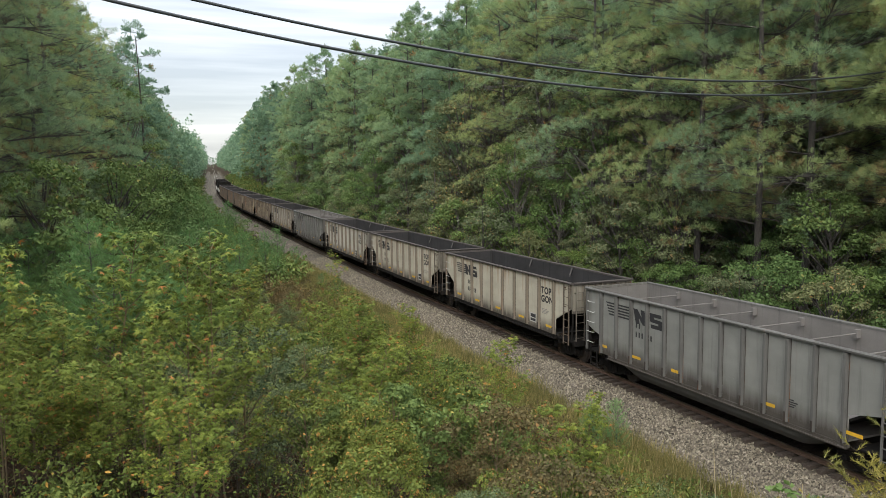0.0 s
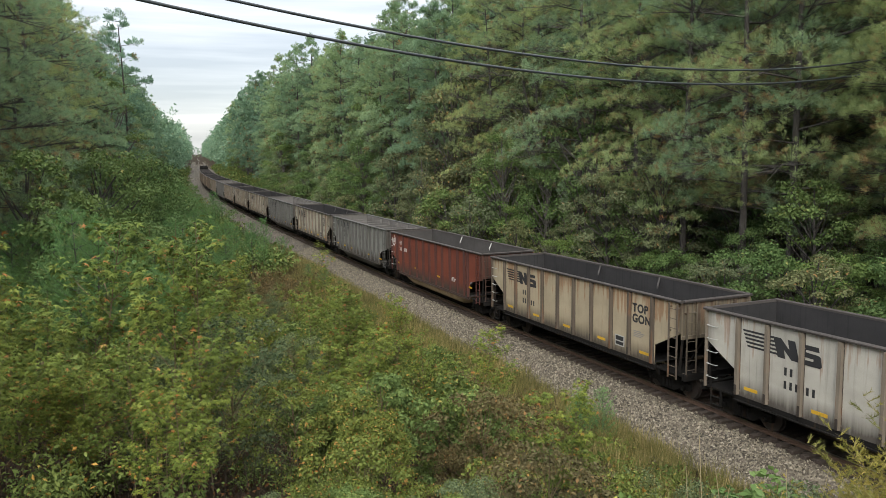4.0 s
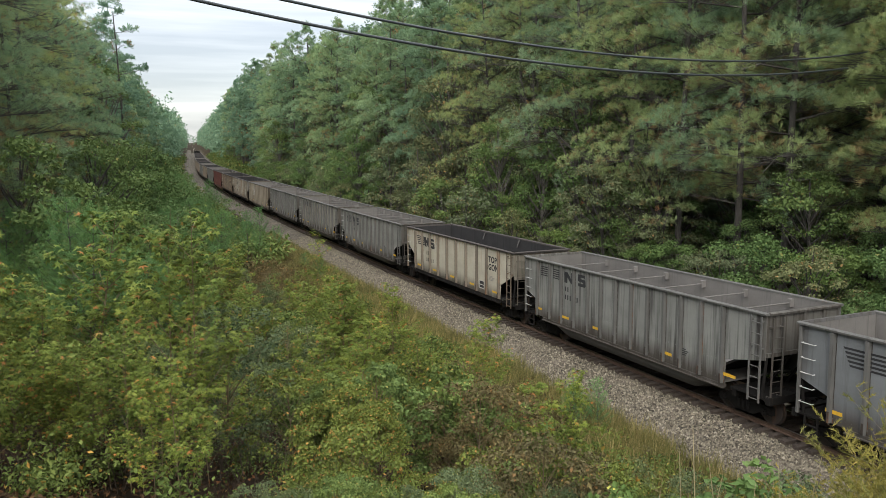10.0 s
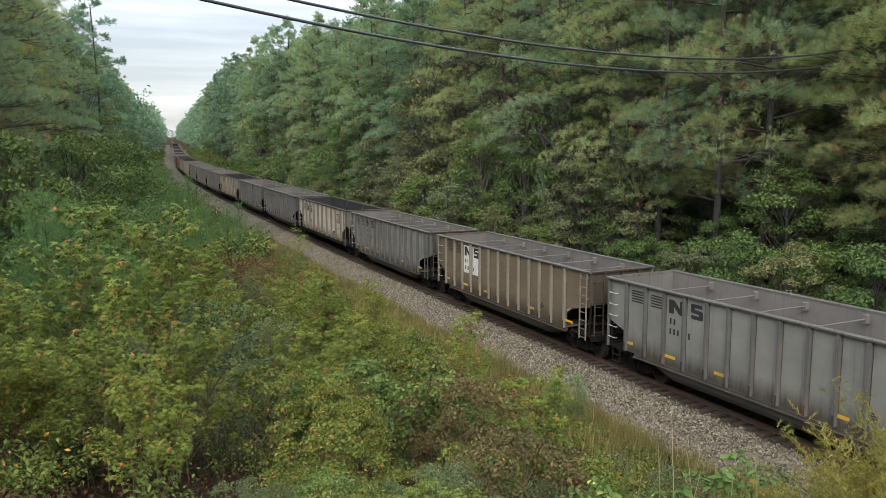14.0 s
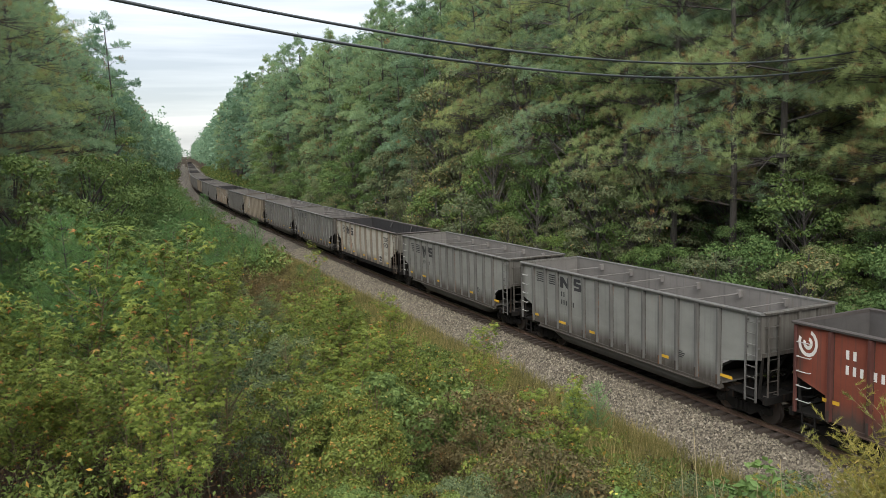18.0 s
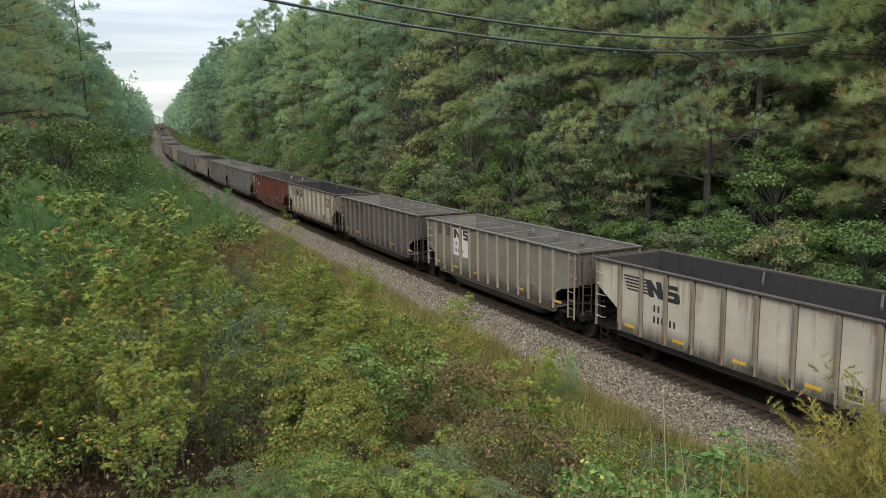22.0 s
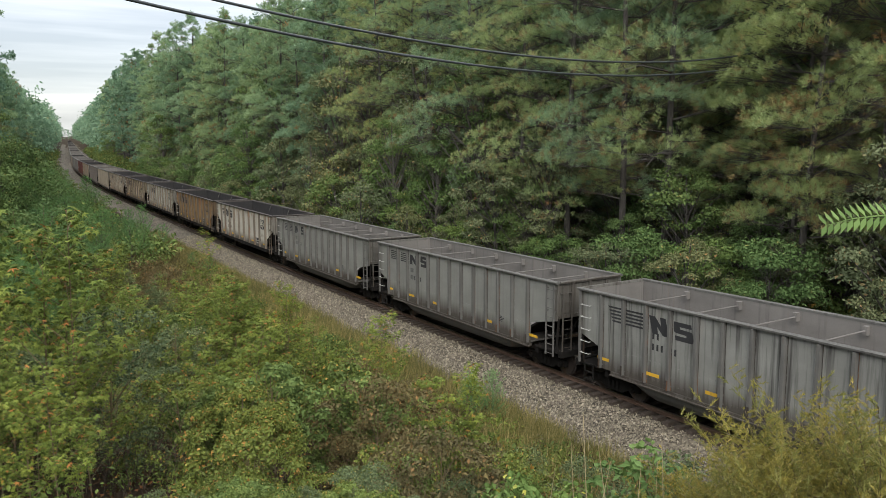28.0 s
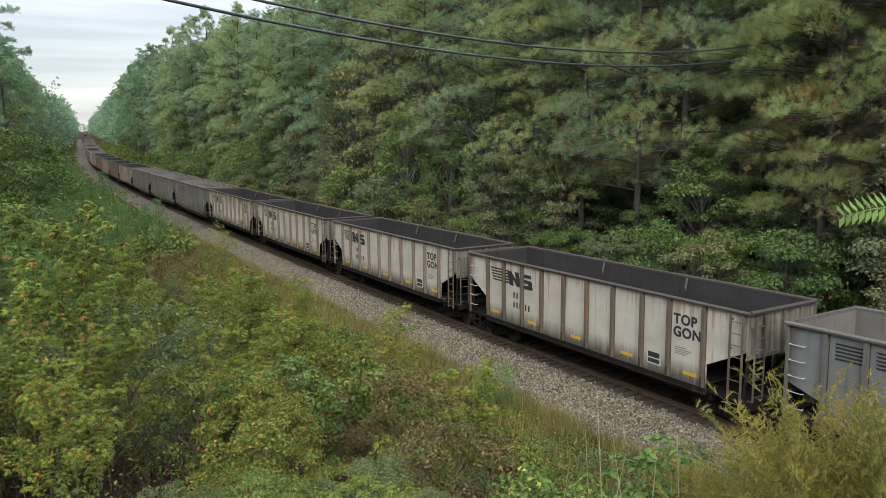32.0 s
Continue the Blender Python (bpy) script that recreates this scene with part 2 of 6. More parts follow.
def ballast_mat():
    m, n, l, b = shader("ballast_stone")
    geo = n.new("ShaderNodeNewGeometry")
    p = geo.outputs["Position"]
    v = n.new("ShaderNodeTexVoronoi")
    v.inputs["Scale"].default_value = 11.0
    l.new(p, v.inputs["Vector"])
    sep = n.new("ShaderNodeSeparateColor")
    l.new(v.outputs["Color"], sep.inputs[0])
    stone = ramp(n, l, sep.outputs[0], [(0.0, (0.075, 0.063, 0.044)), (0.45, (0.12, 0.103, 0.074)), (0.8, (0.175, 0.152, 0.11)), (1.0, (0.27, 0.24, 0.18))])
    # shade between the stones, put into the colour: darker away from each cell's middle
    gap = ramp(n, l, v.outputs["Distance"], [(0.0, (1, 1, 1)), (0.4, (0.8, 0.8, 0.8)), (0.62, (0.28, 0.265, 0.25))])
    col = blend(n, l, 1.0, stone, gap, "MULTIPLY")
    stain = add_noise(n, l, 0.7, 5.0, p)
    col = blend(n, l, ramp(n, l, stain, [(0.5, (0, 0, 0)), (0.75, (0.7, 0.7, 0.7))]), col, (0.20, 0.16, 0.13))
    l.new(col, b.inputs["Base Color"])
    b.inputs["Roughness"].default_value = 0.95
    inv = arith(n, l, "SUBTRACT", 1.0, v.outputs["Distance"])
    relief(n, l, b, inv, 1.0, 0.05)
    m, n, l, b = shader("fouled_stone")
    geo = n.new("ShaderNodeNewGeometry")
    v = n.new("ShaderNodeTexVoronoi")
    v.inputs["Scale"].default_value = 13.0
    l.new(geo.outputs["Position"], v.inputs["Vector"])
    sep = n.new("ShaderNodeSeparateColor")
    l.new(v.outputs["Color"], sep.inputs[0])
    col = ramp(n, l, sep.outputs[0], [(0.0, (0.028, 0.021, 0.016)), (0.6, (0.055, 0.042, 0.031)), (1.0, (0.10, 0.08, 0.06))])
    oil = add_noise(n, l, 0.9, 4.0, geo.outputs["Position"])
    col = blend(n, l, ramp(n, l, oil, [(0.4, (0, 0, 0)), (0.65, (0.8, 0.8, 0.8))]), col, (0.022, 0.017, 0.014))
    l.new(col, b.inputs["Base Color"])
    b.inputs["Roughness"].default_value = 0.95
    relief(n, l, b, arith(n, l, "SUBTRACT", 1.0, v.outputs["Distance"]), 1.0, 0.04)
    m, n, l, b = shader("loose_stone")
    geo = n.new("ShaderNodeNewGeometry")
    l.new(ramp(n, l, geo.outputs["Random Per Island"], [(0.0, (0.06, 0.05, 0.037)), (0.45, (0.14, 0.121, 0.089)), (0.85, (0.205, 0.179, 0.133)), (1.0, (0.31, 0.275, 0.213))]), b.inputs["Base Color"])
    b.inputs["Roughness"].default_value = 0.9


ballast_mat()


def paint_mat(name, col, rust, dirt, rust_col=(0.23, 0.10, 0.04), dirt_col=(0.045, 0.042, 0.04), seed=0.0, gloss=0.3, grime=False):
    """Old paint on steel: vertical runs of rust and soot, blotches, fine grain. Each panel and car differs."""
    m, n, l, b = shader(name)
    tc = n.new("ShaderNodeTexCoord")
    info = n.new("ShaderNodeObjectInfo")
    comb = n.new("ShaderNodeCombineXYZ")
    for k, f in enumerate((41.0, 17.0, 0.7)):
        l.new(arith(n, l, "MULTIPLY", info.outputs["Random"], f + seed), comb.inputs[k])
    o = tc.outputs["Object"]
    sh = comb.outputs[0]
    runs = add_noise(n, l, 1.0, 4.0, scaled(n, l, o, 5.5, 5.5, 0.28, sh), 0.6)
    runs2 = add_noise(n, l, 1.0, 4.0, scaled(n, l, o, 6.5, 6.5, 0.3, sh), 0.6)
    blot = add_noise(n, l, 1.0, 5.0, scaled(n, l, o, 0.6, 0.6, 0.9, sh), 0.6)
    fine = add_noise(n, l, 38.0, 3.0, o)
    shade = ramp(n, l, blot, [(0.3, tuple(c * 0.80 for c in col)), (0.7, tuple(min(1.0, c * 1.1) for c in col))])
    r_in = arith(n, l, "MULTIPLY", arith(n, l, "ADD", runs, arith(n, l, "MULTIPLY", blot, 0.6)), 0.625)
    sep = n.new("ShaderNodeSeparateXYZ")
    l.new(o, sep.inputs[0])
    if grime:
        # rust runs start under the top edge
        high = n.new("ShaderNodeMapRange")
        high.inputs["From Min"].default_value, high.inputs["From Max"].default_value = 2.4, 3.9
        high.inputs["To Min"].default_value, high.inputs["To Max"].default_value = -0.05, 0.07
        l.new(sep.outputs[2], high.inputs["Value"])
        r_in = arith(n, l, "ADD", r_in, high.outputs[0])
    r_fac = ramp(n, l, r_in, [(0.62 - 0.17 * rust, (0, 0, 0)), (0.67 - 0.15 * rust, (min(1.0, rust * 1.25),) * 3)])
    c1 = blend(n, l, r_fac, shade, rust_col)
    d_fac = ramp(n, l, runs2, [(0.62 - 0.16 * dirt, (0, 0, 0)), (0.78 - 0.10 * dirt, (min(1.0, dirt * 1.1),) * 3)])
    c2 = blend(n, l, d_fac, c1, dirt_col)
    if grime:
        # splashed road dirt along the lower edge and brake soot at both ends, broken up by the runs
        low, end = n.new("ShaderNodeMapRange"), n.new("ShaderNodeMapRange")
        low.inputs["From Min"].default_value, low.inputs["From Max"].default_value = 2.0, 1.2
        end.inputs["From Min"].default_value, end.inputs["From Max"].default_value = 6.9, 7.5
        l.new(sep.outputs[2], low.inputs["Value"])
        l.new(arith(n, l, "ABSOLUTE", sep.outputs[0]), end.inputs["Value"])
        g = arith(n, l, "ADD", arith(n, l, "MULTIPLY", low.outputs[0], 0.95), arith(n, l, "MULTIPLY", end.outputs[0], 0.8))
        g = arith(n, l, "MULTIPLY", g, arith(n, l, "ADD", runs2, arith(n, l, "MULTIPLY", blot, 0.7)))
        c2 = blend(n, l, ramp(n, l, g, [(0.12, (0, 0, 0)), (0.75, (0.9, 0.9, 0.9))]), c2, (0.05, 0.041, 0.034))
    c3 = blend(n, l, 0.35, c2, blend(n, l, fine, (0.35, 0.34, 0.33), (1.25, 1.25, 1.25)), "MULTIPLY")
    l.new(c3, b.inputs["Base Color"])
    b.inputs["Roughness"].default_value = 0.72 if gloss > 0.2 else 0.95
    b.inputs["Specular IOR Level"].default_value = gloss
    relief(n, l, b, add_noise(n, l, 1.3, 2.0, o), 0.25, 0.03)


PAINT = {  # colour, rust, soot
    "white_paint": ((0.45, 0.43, 0.375), 0.40, 0.28),
    "pale_paint": ((0.396, 0.382, 0.331), 0.12, 0.55),
    "rusty_white_paint": ((0.47, 0.45, 0.39), 0.62, 0.15),
    "cream_paint": ((0.44, 0.41, 0.33), 0.36, 0.24),
    "tan_paint": ((0.40, 0.335, 0.23), 0.5, 0.28),
    "orange_paint": ((0.259, 0.162, 0.072), 0.6, 0.45),
    "grey_paint": ((0.212, 0.214, 0.196), 0.06, 0.28),
    "grey_streaked_paint": ((0.215, 0.217, 0.2), 0.05, 0.85),
    "grey_warm_paint": ((0.235, 0.223, 0.189), 0.15, 0.35),
    "dark_grey_paint": ((0.160, 0.168, 0.172), 0.06, 0.45),
    "sooty_paint": ((0.097, 0.088, 0.084), 0.12, 0.4),
    "brown_paint": ((0.162, 0.128, 0.088), 0.10, 0.25),
    "taupe_paint": ((0.185, 0.168, 0.139), 0.08, 0.3),
    "red_paint": ((0.182, 0.05, 0.03), 0.15, 0.5),
}
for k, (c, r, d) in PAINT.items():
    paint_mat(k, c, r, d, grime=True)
paint_mat("post_rusty", (0.115, 0.092, 0.07), 0.36, 0.5)
paint_mat("tub_grey", (0.085, 0.082, 0.076), 0.2, 0.4)
paint_mat("tub_tan", (0.40, 0.30, 0.19), 0.4, 0.3)
paint_mat("dusty_inside", (0.085, 0.08, 0.077), 0.1, 0.4, (0.10, 0.075, 0.06), (0.045, 0.043, 0.042), gloss=0.1)
paint_mat("post_pale", (0.185, 0.155, 0.12), 0.36, 0.5)
# grey of the sides, darkened: the shading round the posts is in this colour
paint_mat("post_grey", (0.115, 0.113, 0.106), 0.12, 0.55)
paint_mat("post_dark", (0.12, 0.105, 0.095), 0.2, 0.5)
# post edges: shadow line painted as dark colour, together with rust and dirt
paint_mat("seam_grime", (0.045, 0.036, 0.03), 0.5, 0.2)
paint_mat("post_red", (0.085, 0.032, 0.026), 0.2, 0.5)
paint_mat("post_bright", (0.235, 0.205, 0.16), 0.1, 0.4)
paint_mat("underframe_black", (0.015, 0.014, 0.013), 0.3, 0.0, (0.06, 0.038, 0.024), gloss=0.08)
paint_mat("coal_dusted_steel", (0.043, 0.042, 0.043), 0.05, 0.5, (0.05, 0.043, 0.04), (0.018, 0.018, 0.019), gloss=0.1)
paint_mat("grey_inside", (0.165, 0.155, 0.145), 0.2, 0.45, (0.15, 0.11, 0.085), (0.07, 0.066, 0.063))
paint_mat("wheel_steel", (0.04, 0.032, 0.028), 0.5, 0.3, (0.09, 0.05, 0.03))
paint_mat("galvanised_bar", (0.42, 0.42, 0.40), 0.2, 0.3)
paint_mat("black_lettering", (0.028, 0.028, 0.03), 0.0, 0.0)
paint_mat("white_lettering", (0.66, 0.65, 0.62), 0.1, 0.2)
paint_mat("faded_stencil", (0.24, 0.23, 0.21), 0.0, 0.2)
paint_mat("faded_plate", (0.47, 0.46, 0.43), 0.1, 0.3)
paint_mat("yellow_tape", (0.60, 0.36, 0.03), 0.1, 0.35)
paint_mat("blue_patch", (0.25, 0.42, 0.52), 0.0, 0.2)


def plain(name, col, rough, metal=0.0, grain=30.0, spread=0.25):
    m, n, l, b = shader(name)
    tc = n.new("ShaderNodeTexCoord")
    x = add_noise(n, l, grain, 5.0, tc.outputs["Object"], 0.65)
    l.new(ramp(n, l, x, [(0.25, tuple(c * (1 - spread) for c in col)), (0.75, tuple(c * (1 + spread) for c in col))]), b.inputs["Base Color"])
    b.inputs["Roughness"].default_value, b.inputs["Metallic"].default_value = rough, metal
    relief(n, l, b, x, 0.3, 0.01)


plain("tie_wood", (0.055, 0.041, 0.032), 0.95, 0.0, 18.0, 0.45)
plain("rail_side", (0.085, 0.052, 0.035), 0.85, 0.0, 25.0, 0.35)
plain("rail_head", (0.55, 0.53, 0.5), 0.3, 1.0, 25.0, 0.1)
paint_mat("dark_rim", (0.062, 0.054, 0.05), 0.08, 0.3)
plain("cable_rubber", (0.035, 0.042, 0.045), 0.45, 0.0, 40.0, 0.2)

# ---------------------------------------------------------------- mesh helpers


def mesh_of(name, verts, faces, *mats, index=None, smooth=False):
    me = bpy.data.meshes.new(name)
    me.from_pydata(np.asarray(verts, dtype=float).reshape(-1, 3).tolist(), [], faces.tolist() if isinstance(faces, np.ndarray) else faces)
    for m in mats:
        me.materials.append(MATS[m])
    if index is not None:
        me.polygons.foreach_set("material_index", np.asarray(index, dtype=np.int32))
    if smooth:
        me.polygons.foreach_set("use_smooth", np.ones(len(me.polygons), dtype=bool))
    me.update()
    return me


BOX_FACES = [(0, 3, 2, 1), (4, 5, 6, 7), (0, 1, 5, 4), (1, 2, 6, 5), (2, 3, 7, 6), (3, 0, 4, 7)]


class Build:
    """Collects boxes, bars and prisms into one mesh."""

    def __init__(self):
        self.v, self.f, self.m = [], [], []

    def add(self, verts, faces, mat=0):
        k = len(self.v)
        self.v += [tuple(p) for p in verts]
        self.f += [tuple(i + k for i in q) for q in faces]
        self.m += [mat] * len(faces)
        return self

    def box(self, x0, x1, y0, y1, z0, z1, mat=0, c=0.0):
        """A box, its four long upright edges chamfered by c."""
        if c <= 0:
            return self.add([(x0, y0, z0), (x1, y0, z0), (x1, y1, z0), (x0, y1, z0), (x0, y0, z1), (x1, y0, z1), (x1, y1, z1), (x0, y1, z1)], BOX_FACES, mat)
        ring = [(x0 + c, y0), (x1 - c, y0), (x1, y0 + c), (x1, y1 - c), (x1 - c, y1), (x0 + c, y1), (x0, y1 - c), (x0, y0 + c)]
        return self.prism([(x, y, z0) for x, y in ring], (0, 0, z1 - z0), mat)

    def prism(self, ring, way, mat=0):
        n, w = len(ring), Vector(way)
        vs = [Vector(p) for p in ring] + [Vector(p) + w for p in ring]
        fs = [tuple(range(n))[::-1], tuple(range(n, 2 * n))] + [(i, (i + 1) % n, n + (i + 1) % n, n + i) for i in range(n)]
        return self.add(vs, fs, mat)

    def bar(self, a, b, r, n=6, mat=0, r2=None):
        a, b = Vector(a), Vector(b)
        d = (b - a).normalized()
        u = d.cross(Vector((0, 0, 1)) if abs(d.z) < 0.9 else Vector((1, 0, 0))).normalized()
        w = d.cross(u)
        r2 = r if r2 is None else r2
        vs = [a + (u * math.cos(t) + w * math.sin(t)) * r for t in [2 * math.pi * i / n for i in range(n)]]
        vs += [b + (u * math.cos(t) + w * math.sin(t)) * r2 for t in [2 * math.pi * i / n for i in range(n)]]
        fs = [tuple(range(n))[::-1], tuple(range(n, 2 * n))] + [(i, (i + 1) % n, n + (i + 1) % n, n + i) for i in range(n)]
        return self.add(vs, fs, mat)

    def mesh(self, name, *mats):
        return mesh_of(name, self.v, self.f, *mats, index=self.m)


def part(name, me, parent, label="", at=None):
    ob = new(name, me)
    ob.parent = parent
    if at is not None:
        ob.matrix_basis = at
    if label:
        ob["label"] = label
    return ob


# ---------------------------------------------------------------- the track's line
S_CURVE, BEND, HEAD = 104.6, 6.04e-4, 0.096
S_END = S_CURVE + HEAD / BEND


def track_x(s):
    a = np.clip(s - S_CURVE, 0, S_END - S_CURVE)
    return 20.33 + 0.5 * BEND * a * a + HEAD * np.maximum(0, s - S_END)


def track_z(s):
    near = 1.818e-4 * np.clip(74.7 - np.maximum(s, 0), 0, None) ** 2
    return near + 0.02716 * 40 * (1 - np.exp(np.minimum(s, 0) / 40))


def smooth01(x):
    x = np.clip(x, 0, 1)
    return x * x * (3 - 2 * x)


def ground_z(x, y):
    """The lie of the land: cutting, bank and hill under the camera."""
    x, y = np.asarray(x, dtype=float), np.asarray(y, dtype=float)
    u = x - track_x(y)
    base = track_z(y) - 0.95
    hill = 2.2 + 4.6 * (1 - smooth01((y + 6) / 52.0))
    ridge = 2.3 * (1 - smooth01((y - 1.0) / 9.0)) * (1 - smooth01((x - 7.0) / 7.0))
    left = smooth01((-u - 3.6) / 20.0) * hill
    bank = smooth01((u - 4.5) / 7.0) * 2.6
    rough = 0.18 * np.sin(x * 0.9 + 1.3 * np.sin(y * 0.37)) * np.sin(y * 0.71 + x * 0.2) + 0.35 * np.sin(x * 0.21 + 2) * np.sin(y * 0.17)
    return base + left + ridge + bank + rough * smooth01((np.abs(u) - 3.6) / 5.0)

# ---------------------------------------------------------------- ground, ballast, rails
def grid_mesh(name, xs, ys, fz, mat, smooth=True):
    """A sheet over (u, s): u across the track, s along it."""
    U, S = np.meshgrid(xs, ys)
    X = track_x(S) + U
    Z = fz(X, S, U)
    v = np.stack([X, S, Z], -1).reshape(-1, 3)
    w, h = len(xs), len(ys)
    i = (np.arange(h - 1)[:, None] * w + np.arange(w - 1)[None, :]).reshape(-1)
    return mesh_of(name, v, np.stack([i, i + 1, i + w + 1, i + w], -1), mat, smooth=smooth)


def spread(a, b, step, far, grow=1.25):
    core = list(np.arange(a, b + 0.01, step))
    d, x = step, b
    while x < far:
        d *= grow
        x += d
        core.append(x)
    d, x = step, a
    while x > -far:
        d *= grow
        x -= d
        core.insert(0, x)
    return np.array(core)


tagged(new("ground", grid_mesh("ground", spread(-34, 20, 0.9, 3600), spread(-8, 110, 1.2, 3600), lambda X, S, U: ground_z(X, S), "slope_soil")),
       "weedy red-brown earth slopes of a railway cutting", "ground", kind="structure")

BED = [(-3.75, -1.0), (-3.2, -0.80), (-2.2, -0.42), (-1.75, -0.34), (-1.4, -0.315), (-1.2, -0.285), (1.2, -0.285), (1.4, -0.315), (1.75, -0.34), (2.2, -0.42), (3.2, -0.78), (3.75, -1.0)]


def bed_height(u):
    return np.interp(u, [p[0] for p in BED], [p[1] for p in BED])


bed_u = np.concatenate([np.arange(-3.75, -1.5, 0.2), [-1.4, -1.3], np.arange(-1.2, 1.21, 0.4), [1.4], np.arange(1.75, 3.8, 0.4)])
bed_s = spread(-6, 90, 0.35, 640, 1.06)
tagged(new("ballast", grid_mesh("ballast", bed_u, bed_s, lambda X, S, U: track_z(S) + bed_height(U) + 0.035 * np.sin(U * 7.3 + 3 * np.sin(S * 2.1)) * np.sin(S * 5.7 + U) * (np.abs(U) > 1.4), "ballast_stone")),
       "pale grey crushed stone ballast shoulder beside the rails", "ballast", kind="structure")


tagged(new("fouled_ballast", grid_mesh("fouled_ballast", np.linspace(-1.3, 1.3, 17), bed_s[(bed_s > -20) & (bed_s < 170)], lambda X, S, U: track_z(S) + bed_height(U) + 0.012 + 0.02 * np.sin(U * 9.1 + 2 * np.sin(S * 3.3)) * np.sin(S * 6.1 + U) - 0.05 * (np.abs(U) > 1.25), "fouled_stone")),
       "oily brown dirt-filled ballast between the ties", "ballast", kind="structure")


for u0, u1 in ((3.5, 7.0), (-7.0, -3.5)):
    tagged(new("gravel_shoulder", grid_mesh("gravel_shoulder", np.linspace(u0, u1, 8), np.arange(135.0, 900.0, 5.0), lambda X, S, U: ground_z(X, S) + 0.05, "ballast_stone")),
           "pale gravel strip beside the track in the distance", "gravel", kind="structure")


def loose_stones(count=44000):
    s = 8 + 70 * rng.random(count) ** 1.3
    u = -1.12 - 2.75 * rng.random(count) ** 0.8
    r = 0.028 + 0.05 * rng.random(count) ** 2
    base = np.array([(1, 0, -.3), (-.5, .85, -.3), (-.5, -.85, -.3), (0.1, 0, .75)])
    faces = np.array([(0, 1, 3), (1, 2, 3), (2, 0, 3)])
    a = rng.random(count) * 6.283
    jit = 1 + 0.5 * (rng.random((count, 4, 3)) - 0.5)
    p = base[None] * jit * r[:, None, None]
    c, q = np.cos(a)[:, None], np.sin(a)[:, None]
    x = p[..., 0] * c - p[..., 1] * q
    y = p[..., 0] * q + p[..., 1] * c
    v = np.stack([x + (track_x(s) + u)[:, None], y + s[:, None], p[..., 2] + (track_z(s) + bed_height(u) + 0.02)[:, None]], -1)
    f = (faces[None] + (np.arange(count) * 4)[:, None, None]).reshape(-1, 3)
    tagged(new("loose_stones", mesh_of("loose_stones", v, f, "loose_stone")), "loose angular grey ballast stones on the shoulder", "gravel", kind="stuff")


loose_stones()

RAIL = [(-0.07, -0.17), (0.07, -0.17), (0.07, -0.155), (0.012, -0.13), (0.012, -0.045), (0.036, -0.035), (0.036, -0.004), (0.03, 0.0), (-0.03, 0.0), (-0.036, -0.004), (-0.036, -0.035), (-0.012, -0.045), (-0.012, -0.13), (-0.07, -0.155)]


def rail(u0):
    ss = spread(-6, 120, 3.0, 1400, 1.08)
    k = len(RAIL)
    v = [(track_x(s) + u0 + a, s, track_z(s) + b) for s in ss for a, b in RAIL]
    f = [(i * k + j, i * k + (j + 1) % k, (i + 1) * k + (j + 1) % k, (i + 1) * k + j) for i in range(len(ss) - 1) for j in range(k)]
    idx = [1 if j in (6, 7, 8) else 0 for i in range(len(ss) - 1) for j in range(k)]
    me = mesh_of("rail", v, f, "rail_side", "rail_head", index=idx)
    tagged(new("rail", me), "rust-brown steel rail with a polished head on wooden ties", "rail", "running rails", "structure")


rail(-0.7525)
rail(0.7525)

# ---------------------------------------------------------------- the freight cars
CAR, HALF, WIDE, TOP = 16.18, 7.44, 1.66, 3.90
CACHE = {}


def cached(key, make, *mats):
    k = (key, mats)
    if k not in CACHE:
        CACHE[k] = make().mesh(key, *mats)
    return CACHE[k]


SIDE = {  # outline of the side sheet, from the front upper corner round
    "top": [(7.44, TOP), (7.44, 2.78), (6.05, 1.98), (6.05, 1.17), (-6.0, 1.17), (-6.0, 1.95), (-7.44, 2.68), (-7.44, TOP)],
    "tub": [(7.44, TOP), (7.44, 2.22), (6.38, 1.86), (6.38, 1.12), (-5.78, 1.12), (-5.78, 2.0), (-7.44, 2.36), (-7.44, TOP)],
}
POSTS = {"top": [5.95, 4.75, 3.45, 2.15, 0.8, -0.53, -1.9, -3.3, -4.5, -5.9],
         "tub": [6.3, 5.22, 4.22, 3.2, 2.15, 1.2, 0.2, -0.8, -1.8, -2.75, -3.65, -4.65, -5.68],
         "red": [6.2, 4.98, 3.7, 2.4, 1.2, 0.15, -0.95, -1.95, -3.15, -4.25, -5.2, -5.68]}


def side_sheet(kind):
    b = Build()
    ring = [(x, WIDE - 0.05, z) for x, z in SIDE[kind]]
    b.prism(ring, (0, 0.05, 0))
    b.m[0] = 1
    # the inside face wears the coal-dusted finish
    b.m[1] = 0
    if (Vector(b.v[1]) - Vector(b.v[0])).cross(Vector(b.v[2]) - Vector(b.v[1])).y > 0:
        b.m[0], b.m[1] = 1, 0
    return b


